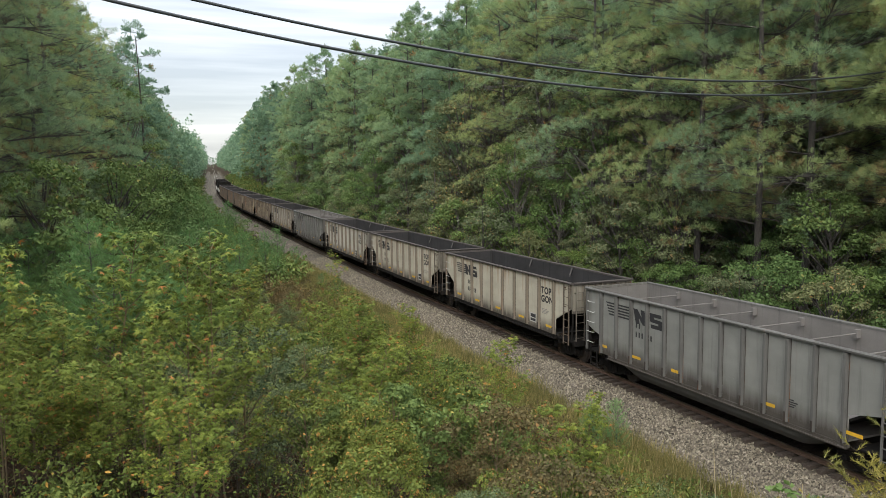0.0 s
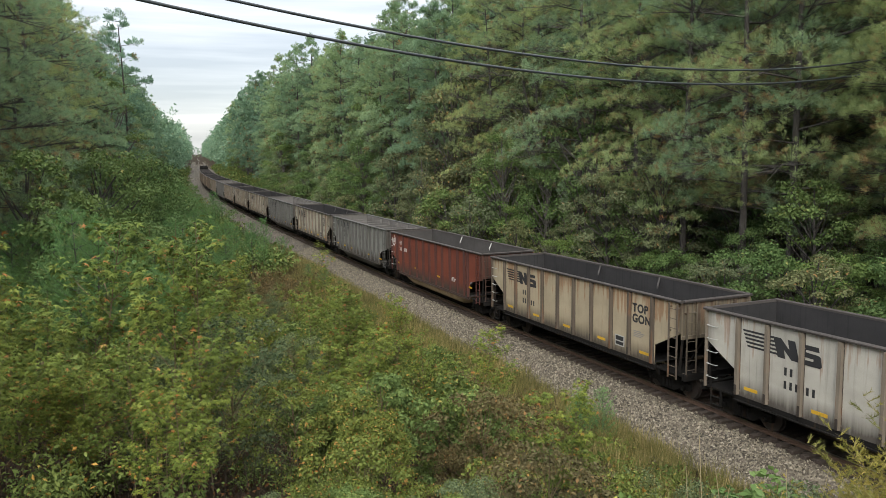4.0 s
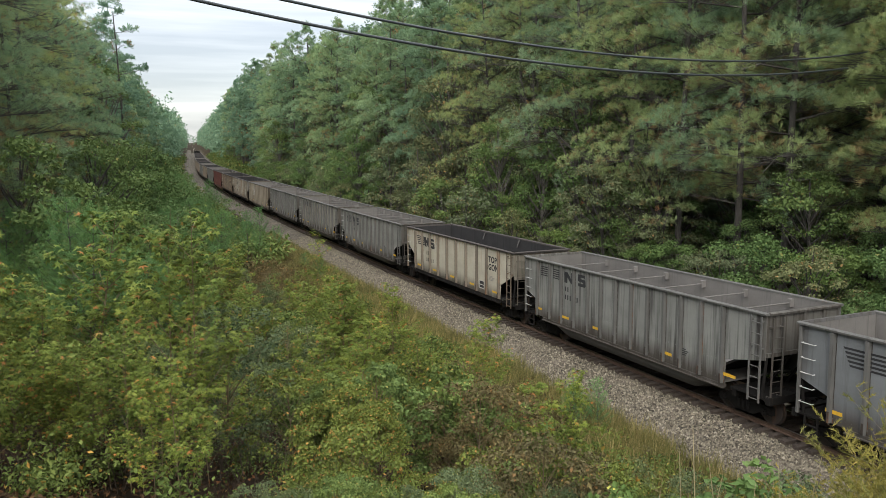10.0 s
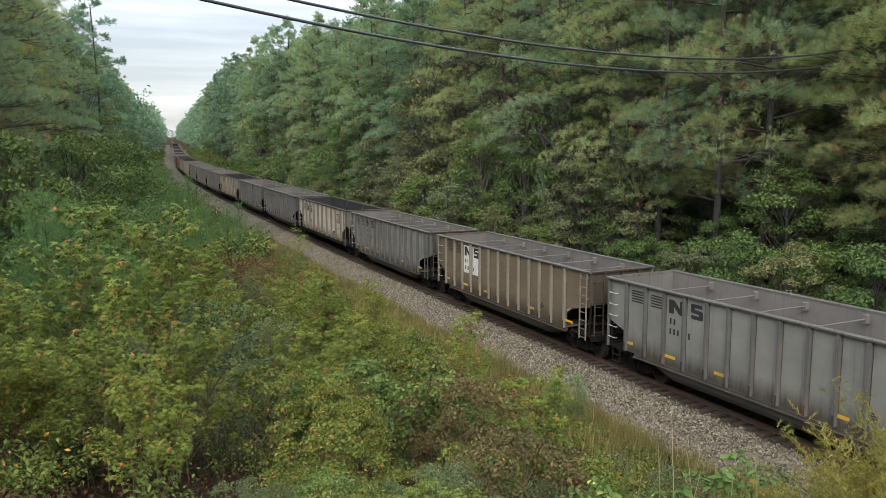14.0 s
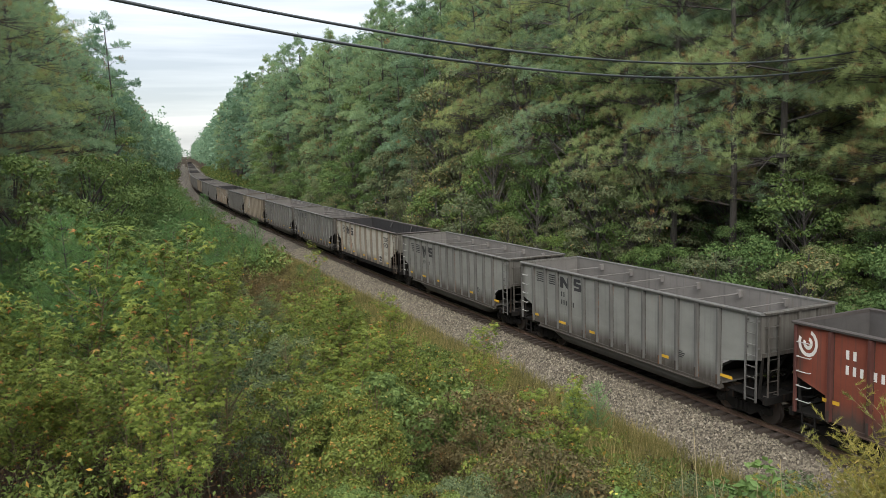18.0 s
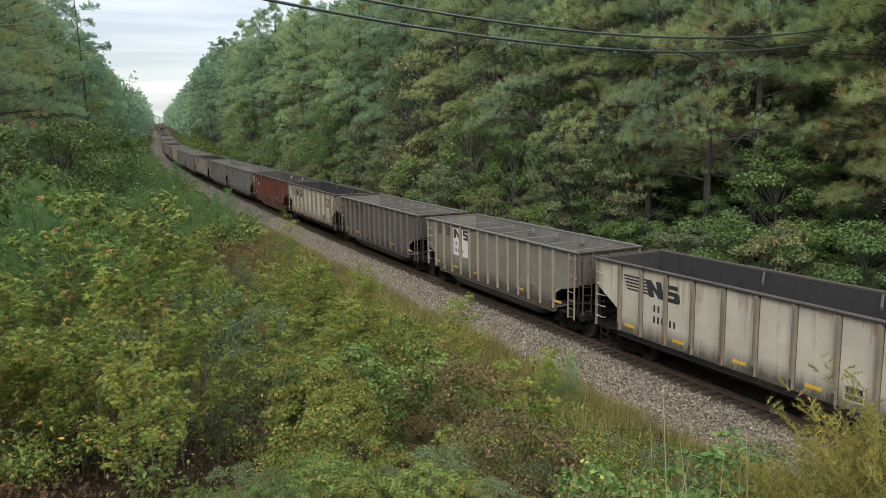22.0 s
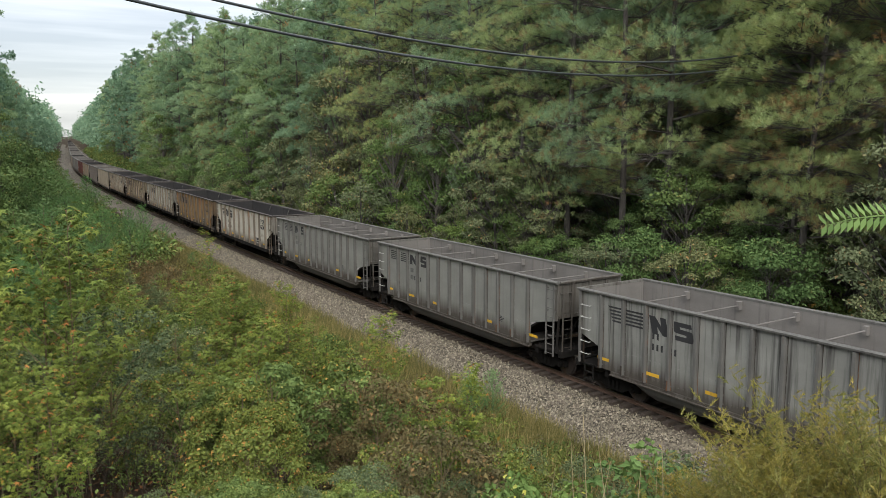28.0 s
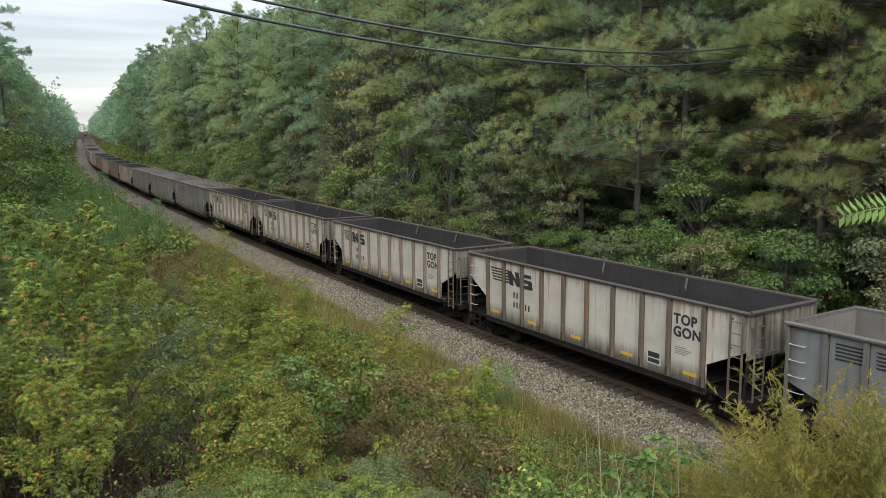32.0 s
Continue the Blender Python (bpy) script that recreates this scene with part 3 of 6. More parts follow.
def post_mesh(kind):
    b = Build()
    z0 = 1.2 if kind == "top" else 1.14
    h = 0.055 if kind == "top" else 0.048
    b.prism([(-h - 0.012, WIDE, z0), (-h, WIDE + 0.12, z0), (h, WIDE + 0.12, z0), (h + 0.012, WIDE, z0)], (0, 0, TOP - 0.1 - z0))
    for i in range(9):
        z = z0 + 0.12 + i * 0.285
        b.box(-0.098, -0.066, WIDE, WIDE + 0.016, z, z + 0.035)
        b.box(0.066, 0.098, WIDE, WIDE + 0.016, z, z + 0.035)
    # dark strips beside the post: its shadow line and rusty seam as colour
    for x in (-0.088, 0.068):
        b.box(x, x + 0.02, WIDE, WIDE + 0.006, z0, TOP - 0.1, 1)
    b.box(-h + 0.01, h - 0.01, WIDE + 0.12, WIDE + 0.126, z0, z0 + 0.34, 1)
    return b


def rim_side():
    b = Build()
    b.prism([(-7.5, WIDE - 0.06, TOP - 0.07), (-7.5, WIDE + 0.11, TOP - 0.07), (-7.5, WIDE + 0.12, TOP - 0.01), (-7.5, WIDE + 0.08, TOP + 0.02), (-7.5, WIDE - 0.02, TOP + 0.02), (-7.5, WIDE - 0.06, TOP)], (15.0, 0, 0))
    return b


def rim_end():
    b = Build()
    b.prism([(7.38, -1.58, TOP - 0.08), (7.54, -1.58, TOP - 0.08), (7.56, -1.58, TOP - 0.01), (7.50, -1.58, TOP + 0.015), (7.40, -1.58, TOP + 0.015)], (0, 3.16, 0))
    return b


def end_wall():
    b = Build()
    b.box(7.39, 7.43, -1.61, 1.61, 2.45, TOP - 0.08)
    b.m[5] = 1
    for y in (-0.9, 0.0, 0.9):
        b.box(7.43, 7.51, y - 0.06, y + 0.06, 2.5, TOP - 0.1)
    b.box(7.43, 7.50, -1.6, 1.6, 2.45, 2.58)
    return b


def slope_sheet():
    b = Build()
    b.prism([(7.385, -1.6, 2.80), (7.385, -1.6, 2.71), (4.65, -1.6, 1.12), (4.5, -1.6, 1.12)], (0, 3.2, 0))
    return b


def tub_mesh():
    """The bathtub bottom that hangs between the trucks."""
    b = Build()
    prof = [(WIDE - 0.03, 1.1), (WIDE - 0.03, 0.92), (WIDE - 0.09, 0.74), (WIDE - 0.26, 0.54), (WIDE - 0.5, 0.44), (WIDE - 0.85, 0.40)]
    ring = prof + [(-y, z) for y, z in reversed(prof)]
    n = len(ring)
    vs, fs = [], []
    xs = [(5.1, 0.0), (4.75, 0.5), (4.3, 0.85), (3.9, 1.0), (-3.9, 1.0), (-4.3, 0.85), (-4.75, 0.5), (-5.1, 0.0)]
    for x, k in xs:
        vs += [(x, y, 1.1 - (1.1 - z) * k - 0.01) for y, z in ring]
    for i in range(len(xs) - 1):
        fs += [(i * n + j, (i + 1) * n + j, (i + 1) * n + j + 1, i * n + j + 1) for j in range(n - 1)]
    b.add(vs, fs)
    return b


def floor_mesh():
    b = Build()
    b.box(-5.7, 5.7, -1.6, 1.6, 1.13, 1.19)
    return b


def sill_mesh(kind):
    b = Build()
    e = 6.05 if kind == "top" else 5.8
    b.box(-e, e, WIDE - 0.1, WIDE + 0.03, 1.0, 1.168 if kind == "top" else 1.115, 0)
    b.box(-e, e, WIDE - 0.02, WIDE + 0.09, 0.98, 1.02, 0)
    if kind != "top":
        for z in (1.30, 1.92):
            for i in range(58):
                x = -5.6 + i * 0.2
                b.prism([(x, WIDE, z), (x + 0.032, WIDE, z), (x + 0.016, WIDE, z + 0.03)], (0, 0.014, 0))
    for i in range(34):
        x = -5.7 + i * 0.34
        b.box(x, x + 0.05, WIDE + 0.03, WIDE + 0.042, 1.06, 1.11, 0)
    return b


def centre_sill():
    b = Build()
    b.box(-7.55, 7.55, -0.2, 0.2, 0.82, 1.12)
    return b


def end_deck():
    b = Build()
    b.box(6.0, 7.62, -1.6, 1.6, 1.04, 1.10)
    b.box(7.5, 7.66, -1.62, 1.62, 0.92, 1.16)
    b.box(6.05, 6.2, -1.55, 1.55, 0.8, 1.05)
    b.bar((7.3, 1.55, 1.1), (7.42, 1.55, 2.5), 0.05, 6)
    b.bar((7.3, -1.55, 1.1), (7.42, -1.55, 2.5), 0.05, 6)
    b.bar((6.5, 0.45, 1.1), (7.4, 0.45, 2.4), 0.05, 6)
    b.bar((6.5, -0.45, 1.1), (7.4, -0.45, 2.4), 0.05, 6)
    return b


def coupler_mesh():
    b = Build()
    b.box(7.5, 7.86, -0.1, 0.1, 0.80, 0.98)
    b.prism([(7.82, -0.17, 0.76), (8.05, -0.17, 0.76), (8.08, -0.02, 0.76), (7.98, 0.05, 0.76), (8.06, 0.17, 0.76), (7.88, 0.2, 0.76)], (0, 0, 0.28))
    for a in range(6):
        t0, t1 = a / 6, (a + 1) / 6
        b.bar((7.62 + 0.45 * t0, 0.42 - 0.2 * t0, 0.78 - 0.9 * t0 * (1 - t0)), (7.62 + 0.45 * t1, 0.42 - 0.2 * t1, 0.78 - 0.9 * t1 * (1 - t1)), 0.028, 5)
    return b


def ladder_mesh():
    b = Build()
    for x in (-7.36, -6.92):
        b.box(x - 0.03, x + 0.03, WIDE + 0.09, WIDE + 0.13, 0.95, TOP - 0.12)
    for i in range(8):
        z = 1.05 + i * 0.36
        b.bar((-7.36, WIDE + 0.12, z), (-6.92, WIDE + 0.12, z), 0.016, 5)
    for z in (2.7, 3.6):
        for x in (-7.36, -6.92):
            b.box(x - 0.02, x + 0.02, WIDE, WIDE + 0.1, z, z + 0.05)
    return b


def end_ladder():
    b = Build()
    for y in (-1.05, -1.5):
        b.box(7.58, 7.62, y - 0.025, y + 0.025, 1.1, TOP - 0.15)
    for i in range(7):
        b.bar((7.6, -1.5, 1.3 + i * 0.36), (7.6, -1.05, 1.3 + i * 0.36), 0.015, 5)
    for y in (-1.05, -1.5):
        for z in (1.12, 3.4):
            b.box(7.43, 7.6, y - 0.02, y + 0.02, z, z + 0.05)
    return b


def grab_mesh():
    b = Build()
    b.bar((-0.22, WIDE + 0.09, 0), (0.22, WIDE + 0.09, 0), 0.014, 5)
    b.bar((-0.22, WIDE - 0.01, 0), (-0.22, WIDE + 0.09, 0), 0.014, 5)
    b.bar((0.22, WIDE - 0.01, 0), (0.22, WIDE + 0.09, 0), 0.014, 5)
    return b


def corner_post():
    b = Build()
    b.box(7.36, 7.46, WIDE - 0.03, WIDE + 0.07, 1.1, TOP - 0.1, 0, 0.02)
    return b


def step_mesh():
    b = Build()
    for x in (6.75, 7.2):
        b.box(x - 0.02, x + 0.02, WIDE - 0.08, WIDE - 0.03, 0.5, 1.1)
    b.box(6.75, 7.2, WIDE - 0.1, WIDE - 0.01, 0.5, 0.53)
    b.box(6.75, 7.2, WIDE - 0.1, WIDE - 0.01, 0.78, 0.80)
    return b


def side_frame():
    b = Build()
    ring = [(-1.15, 0.38), (-1.15, 0.62), (-0.75, 0.66), (-0.45, 0.86), (0.45, 0.86), (0.75, 0.66), (1.15, 0.62), (1.15, 0.38), (0.66, 0.38), (0.4, 0.22), (-0.4, 0.22), (-0.66, 0.38)]
    b.prism([(x, 0.93, z) for x, z in ring], (0, 0.17, 0))
    for x in (-0.2, 0.0, 0.2):
        b.bar((x, 1.12, 0.3), (x, 1.12, 0.62), 0.07, 7)
    for x in (-0.89, 0.89):
        b.bar((x, 1.08, 0.46), (x, 1.2, 0.46), 0.11, 9)
        b.bar((x, 1.2, 0.46), (x, 1.23, 0.46), 0.07, 9)
    return b


def wheelset():
    b = Build()
    b.bar((0, -1.1, 0.46), (0, 1.1, 0.46), 0.075, 8)
    for y in (-0.72, 0.72):
        g = 1 if y > 0 else -1
        b.bar((0, y - 0.02 * g, 0.46), (0, y + 0.10 * g, 0.46), 0.46, 20)
        b.bar((0, y - 0.05 * g, 0.46), (0, y - 0.02 * g, 0.46), 0.49, 20)
    return b


def bolster():
    b = Build()
    b.box(-0.2, 0.2, -1.05, 1.05, 0.48, 0.8)
    b.bar((0, 0, 0.8), (0, 0, 0.85), 0.25, 12)
    return b


def strut_tub():
    b = Build()
    b.bar((0, -WIDE + 0.06, 3.62), (0, WIDE - 0.06, 3.62), 0.026, 6)
    for g in (-1, 1):
        b.box(-0.07, 0.07, g * (WIDE - 0.14) - 0.09, g * (WIDE - 0.14) + 0.09, 3.48, 3.76)
    return b


def strut_top():
    b = Build()
    b.prism([(-0.05, WIDE - 0.08, 3.74), (0.05, WIDE - 0.08, 3.74), (0.05, WIDE - 0.08, 3.84), (-0.05, WIDE - 0.08, 3.84)], (0.12, -0.22, -0.36))
    return b


Y0 = WIDE + 0.004


def plate(x0, x1, z0, z1, slant=0.0):
    """A flat mark on the near side; x0 is its end towards the front."""
    def make():
        b = Build()
        b.prism([(x0 + slant, Y0 - 0.003, z1), (x1 + slant, Y0 - 0.003, z1), (x1, Y0 - 0.003, z0), (x0, Y0 - 0.003, z0)], (0, 0.006, 0))
        return b
    return make


def bend_block(b, x, z, s, lean, wide=1.0):
    """A bold block with a slot cut in from either edge."""
    ring = [(0.02, 0.62), (0.66, 0.62), (0.68, 0.46), (0.24, 0.46), (0.24, 0.38), (0.66, 0.36), (0.72, 0.30), (0.74, 0.02), (0.68, -0.05), (0.06, -0.05), (0.04, 0.12), (0.48, 0.12), (0.48, 0.20), (0.06, 0.22), (0.0, 0.28)]
    b.prism([(x - s * u * wide - s * lean * (0.62 - v), Y0, z + s * v) for u, v in ring], (0, 0.005, 0))


def emblem_slanted(x, x_end, xn, wn_, xs, ws, z, h):
    """Five tapering bars and two bold slanted blocks, as on the cars' sides."""
    b = Build()
    d = h / 5.0
    for i in range(5):
        top, end = z + h - i * d, x_end - 0.05 * i
        b.prism([(x - 0.05 * i, Y0, top), (end, Y0, top), (end - 0.03, Y0, top - d * 0.52), (x - 0.05 * i - 0.04, Y0, top - d * 0.52)], (0, 0.005, 0))
    ring = [(0.0, 1.0), (0.3, 1.0), (0.62, 0.5), (0.55, 1.0), (0.82, 1.0), (1.0, 0.0), (0.72, 0.0), (0.42, 0.45), (0.48, 0.0), (0.2, 0.0)]
    b.prism([(xn - wn_ * p, Y0, z + h * q) for p, q in ring], (0, 0.005, 0))
    bend_block(b, xs, z + 0.05 * h, h / 0.67, 0.08, ws / 0.74 / (h / 0.67))
    return b


def emblem_split():
    """Louvre-like bars in two panels and two separate blocks."""
    b = Build()
    for x in (6.15, 5.1):
        for i in range(5):
            b.prism([(x - 0.1, Y0, 3.6 - i * 0.1), (x - 0.95, Y0, 3.6 - i * 0.1), (x - 0.95, Y0, 3.55 - i * 0.1), (x - 0.1 - 0.06 * (x < 5.5), Y0, 3.55 - i * 0.1)], (0, 0.005, 0))
    x = 4.02
    b.prism([(x, Y0, 3.6), (x - 0.25, Y0, 3.6), (x - 0.55, Y0, 3.32), (x - 0.55, Y0, 3.6), (x - 0.8, Y0, 3.6), (x - 0.8, Y0, 3.1), (x - 0.55, Y0, 3.1), (x - 0.25, Y0, 3.36), (x - 0.25, Y0, 3.1), (x, Y0, 3.1)], (0, 0.005, 0))
    bend_block(b, 2.95, 3.14, 0.8, 0.0)
    return b


def digit(h):
    def make():
        b = Build()
        b.box(-h * 0.36, 0, Y0 - 0.003, Y0 + 0.004, 0, h)
        return b
    return make


def number_bars(car, x, z, h, cells, mat):
    """Illegible running numbers: short upright bars, one for each figure."""
    for row, k in enumerate(cells):
        for i in range(k):
            part("digit", cached("digit_%d" % round(h * 100), digit(h), mat), car, "", pose(x - i * h * 0.85 - (0.0 if i < 2 + row else 0.18), 0, z - row * h * 1.7))


def stencil_block(x, z, rows, w):
    def make():
        b = Build()
        for i in range(rows):
            k = w * (0.6 + 0.4 * ((i * 37) % 10) / 10)
            b.box(x - k, x, Y0 - 0.003, Y0 + 0.003, z - i * 0.07, z - i * 0.07 + 0.035)
        return b
    return make


def data_plate(x, z):
    """A small white plate with two dark boxes."""
    def make():
        b = Build()
        b.box(x - 0.62, x, Y0 - 0.003, Y0 + 0.003, z, z + 0.46)
        b.box(x - 0.56, x - 0.05, Y0 - 0.003, Y0 + 0.006, z + 0.24, z + 0.42, 1)
        b.box(x - 0.56, x - 0.05, Y0 - 0.003, Y0 + 0.006, z + 0.05, z + 0.19, 1)
        return b
    return make


def lettering(text, size):
    cu = bpy.data.curves.new("lettering", "FONT")
    cu.body, cu.size, cu.extrude, cu.space_line, cu.offset, cu.space_character = text, size, 0.003, 0.92, 0.018, 1.1
    tmp = bpy.data.objects.new("lettering", cu)
    scene.collection.objects.link(tmp)
    dg = bpy.context.evaluated_depsgraph_get()
    me = bpy.data.meshes.new_from_object(tmp.evaluated_get(dg))
    bpy.data.objects.remove(tmp)
    me.materials.clear()
    me.materials.append(MATS["black_lettering"])
    return me


SLOGAN = lettering("TOP\nGON", 0.46)
TURN = pose(0, 0, 0, 0, 0, 180)


def on_side(x, z):
    return Matrix(((-1, 0, 0, x), (0, 0, 1, Y0), (0, 1, 0, z), (0, 0, 0, 1)))


def build_truck(car, x, full):
    truck = part("truck", cached("bolster", bolster, "underframe_black"), car, "", pose(x, 0, 0))
    for turn in (pose(0, 0, 0), TURN):
        part("side_frame", cached("side_frame", side_frame, "underframe_black"), truck, "", turn)
    for a in (-0.89, 0.89):
        part("wheelset", cached("wheelset", wheelset, "wheel_steel"), truck, "", pose(a, 0, 0))


def gondola(n, kind, paint, mark, label, full=True):
    """One empty gondola. kind: top (flat floor) or tub (bathtub bottom) or red (tub of the older sort)."""
    shape = "top" if kind == "top" else "tub"
    inside = {"top": "coal_dusted_steel", "tub": "grey_inside", "red": "dusty_inside"}[kind]
    post_paint = ("post_pale" if paint in ("white_paint", "rusty_white_paint", "cream_paint", "pale_paint") and n % 4 else "post_rusty") if kind == "top" else "post_red" if kind == "red" else "post_bright" if mark == "panel" else "post_dark" if paint == "sooty_paint" else "post_grey"
    car = tagged(new("gondola_car"), label, "freight car", "cars of the coal train")
    for turn in (pose(0, 0, 0), TURN):
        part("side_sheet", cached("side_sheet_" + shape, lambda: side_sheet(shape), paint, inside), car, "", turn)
        part("top_rail", cached("rim_side", rim_side, "post_grey" if kind == "tub" else "dark_rim"), car, "", turn)
        part("end_rail", cached("rim_end", rim_end, paint if kind == "tub" else "dark_rim"), car, "", turn)
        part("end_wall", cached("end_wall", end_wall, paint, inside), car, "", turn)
        part("slope_sheet", cached("slope_sheet", slope_sheet, "underframe_black"), car, "", turn)
        part("side_sill", cached("sill_" + shape, lambda: sill_mesh(shape), "underframe_black" if kind == "top" else paint), car, "", turn)
        part("end_platform", cached("end_deck", end_deck, "underframe_black"), car, "", turn)
        part("coupler", cached("coupler", coupler_mesh, "underframe_black"), car, "", turn)
        for x in POSTS[kind]:
            part("side_post", cached("post_" + shape, lambda: post_mesh(shape), post_paint, "seam_grime"), car, "", turn @ pose(x, 0, 0))
        part("corner_post", cached("corner_post", corner_post, post_paint), car, "", turn)
        if full:
            part("ladder", cached("ladder", ladder_mesh, "post_rusty" if kind == "top" else post_paint), car, "", turn)
            part("end_ladder", cached("end_ladder", end_ladder, paint), car, "", turn)
            part("sill_step", cached("step", step_mesh, "underframe_black"), car, "", turn)
            for z in (1.5, 1.95, 2.4, 2.85, 3.3) if turn is not TURN else ():
                part("grab_iron", cached("grab", grab_mesh, "galvanised_bar"), car, "", turn @ pose(7.1, 0, z))
    part("floor", cached("floor", floor_mesh, inside), car)
    part("centre_sill", cached("centre_sill", centre_sill, "underframe_black"), car)
    if kind != "top":
        part("bathtub", cached("tub", tub_mesh, "tub_grey" if kind == "tub" else "tub_tan"), car)
    for x in (-6.17, 6.17):
        build_truck(car, x, full)
    if kind == "tub":
        for x in (5.2, 3.0, 0.9, -1.3, -3.5, -5.6):
            part("cross_brace", cached("strut_tub", strut_tub, "grey_inside"), car, "", pose(x, 0, 0))
    else:
        for x in (2.0, -2.4):
            for turn in (pose(x, 0, 0), pose(x, 0, 0) @ TURN):
                part("brace_bracket", cached("strut_top", strut_top, "galvanised_bar" if kind == "red" else "dusty_inside"), car, "", turn)
    # marks on the near side
    if kind == "top":
        part("emblem", cached("emblem_top", lambda: emblem_slanted(5.80, 4.48, 4.56, 1.0, 3.62, 0.80, 2.84, 0.62), "black_lettering"), car, "black bars and bold slanted blocks")
        if paint == "rusty_white_paint":
            part("paint_patch", cached("paint_patch", plate(5.35, 4.62, 1.62, 2.0), "blue_patch"), car, "pale blue painted-over patch")
        part("slogan", SLOGAN, car, "black stencilled lettering", on_side(-4.66, 3.05))
        if full:
            number_bars(car, 4.1, 2.32, 0.25, (2, 5), "black_lettering")
            part("data_panel", cached("data_top", data_plate(-3.55, 1.42), "faded_plate", "black_lettering"), car, "white plate with two dark boxes")
            part("stencil", cached("stencil_top", stencil_block(-4.75, 2.25, 4, 0.75), "faded_stencil"), car, "faded grey stencil lines")
            for x in (6.0, 3.4, 0.7, -2.0, -4.8):
                part("reflector", cached("reflector", plate(0.28, -0.28, 1.42, 1.53), "yellow_tape"), car, "", pose(x - 0.6, 0, 0))
    elif kind == "tub":
        if mark == "split" or mark == "panel":
            if mark == "panel":
                for x in (4.12, 3.08):
                    part("mark_panel", cached("mark_panel", plate(0.0, -0.96, 2.15, 3.66), "white_lettering"), car, "white painted panel", pose(x, -0.002, 0))
            part("emblem", cached("emblem_split", emblem_split, "black_lettering"), car, "black bars and blocks")
        else:
            part("emblem", cached("emblem_tub", lambda: emblem_slanted(6.0, 4.4, 4.12, 0.85, 3.1, 0.78, 2.88, 0.6), "black_lettering"), car, "black bars and bold slanted blocks")
        if full:
            number_bars(car, 3.95, 2.7, 0.22, (2, 5), "black_lettering")
            part("data_panel", cached("data_tub", stencil_block(-3.6, 1.85, 4, 0.5), "black_lettering"), car)
            for x in (6.2, 3.9, 1.5, -2.9, -6.0):
                part("reflector", cached("reflector", plate(0.28, -0.28, 1.42, 1.53), "yellow_tape"), car, "", pose(x, 0, 0))
    else:
        part("emblem", cached("emblem_red", emblem_red, "white_lettering"), car, "white curved bands")
        if full:
            number_bars(car, 5.75, 3.1, 0.26, (2, 6), "white_lettering")
            part("data_panel", cached("data_red", stencil_block(-3.3, 1.95, 4, 0.7), "white_lettering"), car)
            for x in (6.2, 2.6, -1.2, -5.9):
                part("reflector", cached("reflector", plate(0.28, -0.28, 1.42, 1.53), "yellow_tape"), car, "", pose(x, 0, 0.25))
    return car


def emblem_red():
    """Two nested open bands, as arcs of short pieces."""
    b = Build()
    for r, w in ((0.42, 0.11), (0.20, 0.11)):
        for i in range(11):
            t0, t1 = radians(20 + i * 25), radians(20 + (i + 1) * 25)
            b.prism([(7.0 - r * math.sin(t0) * 0.8, Y0, 3.3 + r * math.cos(t0)), (7.0 - r * math.sin(t1) * 0.8, Y0, 3.3 + r * math.cos(t1)),
                     (7.0 - (r - w) * math.sin(t1) * 0.8, Y0, 3.3 + (r - w) * math.cos(t1)), (7.0 - (r - w) * math.sin(t0) * 0.8, Y0, 3.3 + (r - w) * math.cos(t0))], (0, 0.005, 0))
    return b


T, G = "top", "tub"
CARS = [  # order in the train: number from the first car wholly in view, sort, paint, mark
    (-11, T, "sooty_paint", ""), (-10, T, "sooty_paint", ""), (-9, T, "sooty_paint", ""), (-8, T, "tan_paint", ""), (-7, T, "tan_paint", ""), (-6, T, "tan_paint", ""),
    (-5, T, "white_paint", ""), (-4, G, "grey_paint", "slant"), (-3, T, "white_paint", ""), (-2, T, "cream_paint", ""), (-1, T, "cream_paint", ""),
    (0, G, "grey_paint", "slant"), (1, T, "cream_paint", ""), (2, G, "grey_paint", "split"), (3, "red", "red_paint", ""), (4, T, "tan_paint", ""), (5, T, "white_paint", ""),
    (6, G, "brown_paint", "panel"), (7, G, "grey_paint", "split"), (8, G, "grey_warm_paint", "split"), (9, G, "grey_paint", "slant"), (10, T, "cream_paint", ""), (11, G, "grey_streaked_paint", "split"),
    (12, G, "dark_grey_paint", "slant"), (13, T, "white_paint", ""), (14, G, "grey_streaked_paint", "split"), (15, G, "brown_paint", "panel"), (16, G, "grey_paint", "split"), (17, G, "grey_streaked_paint", "split"),
    (18, T, "pale_paint", ""), (19, G, "grey_paint", "slant"), (20, G, "grey_paint", "split"), (21, "red", "red_paint", ""), (22, T, "cream_paint", ""), (23, G, "sooty_paint", "split"),
    (24, G, "taupe_paint", "panel"), (25, T, "cream_paint", ""), (26, T, "tan_paint", ""), (27, T, "pale_paint", ""), (28, T, "orange_paint", ""), (29, T, "white_paint", ""),
    (30, G, "grey_paint", "split"), (31, G, "grey_paint", "split"), (32, G, "grey_streaked_paint", "slant"), (33, T, "rusty_white_paint", ""), (34, T, "white_paint", ""), (35, T, "white_paint", ""),
    (36, T, "white_paint", ""), (37, G, "dark_grey_paint", "split"),
]
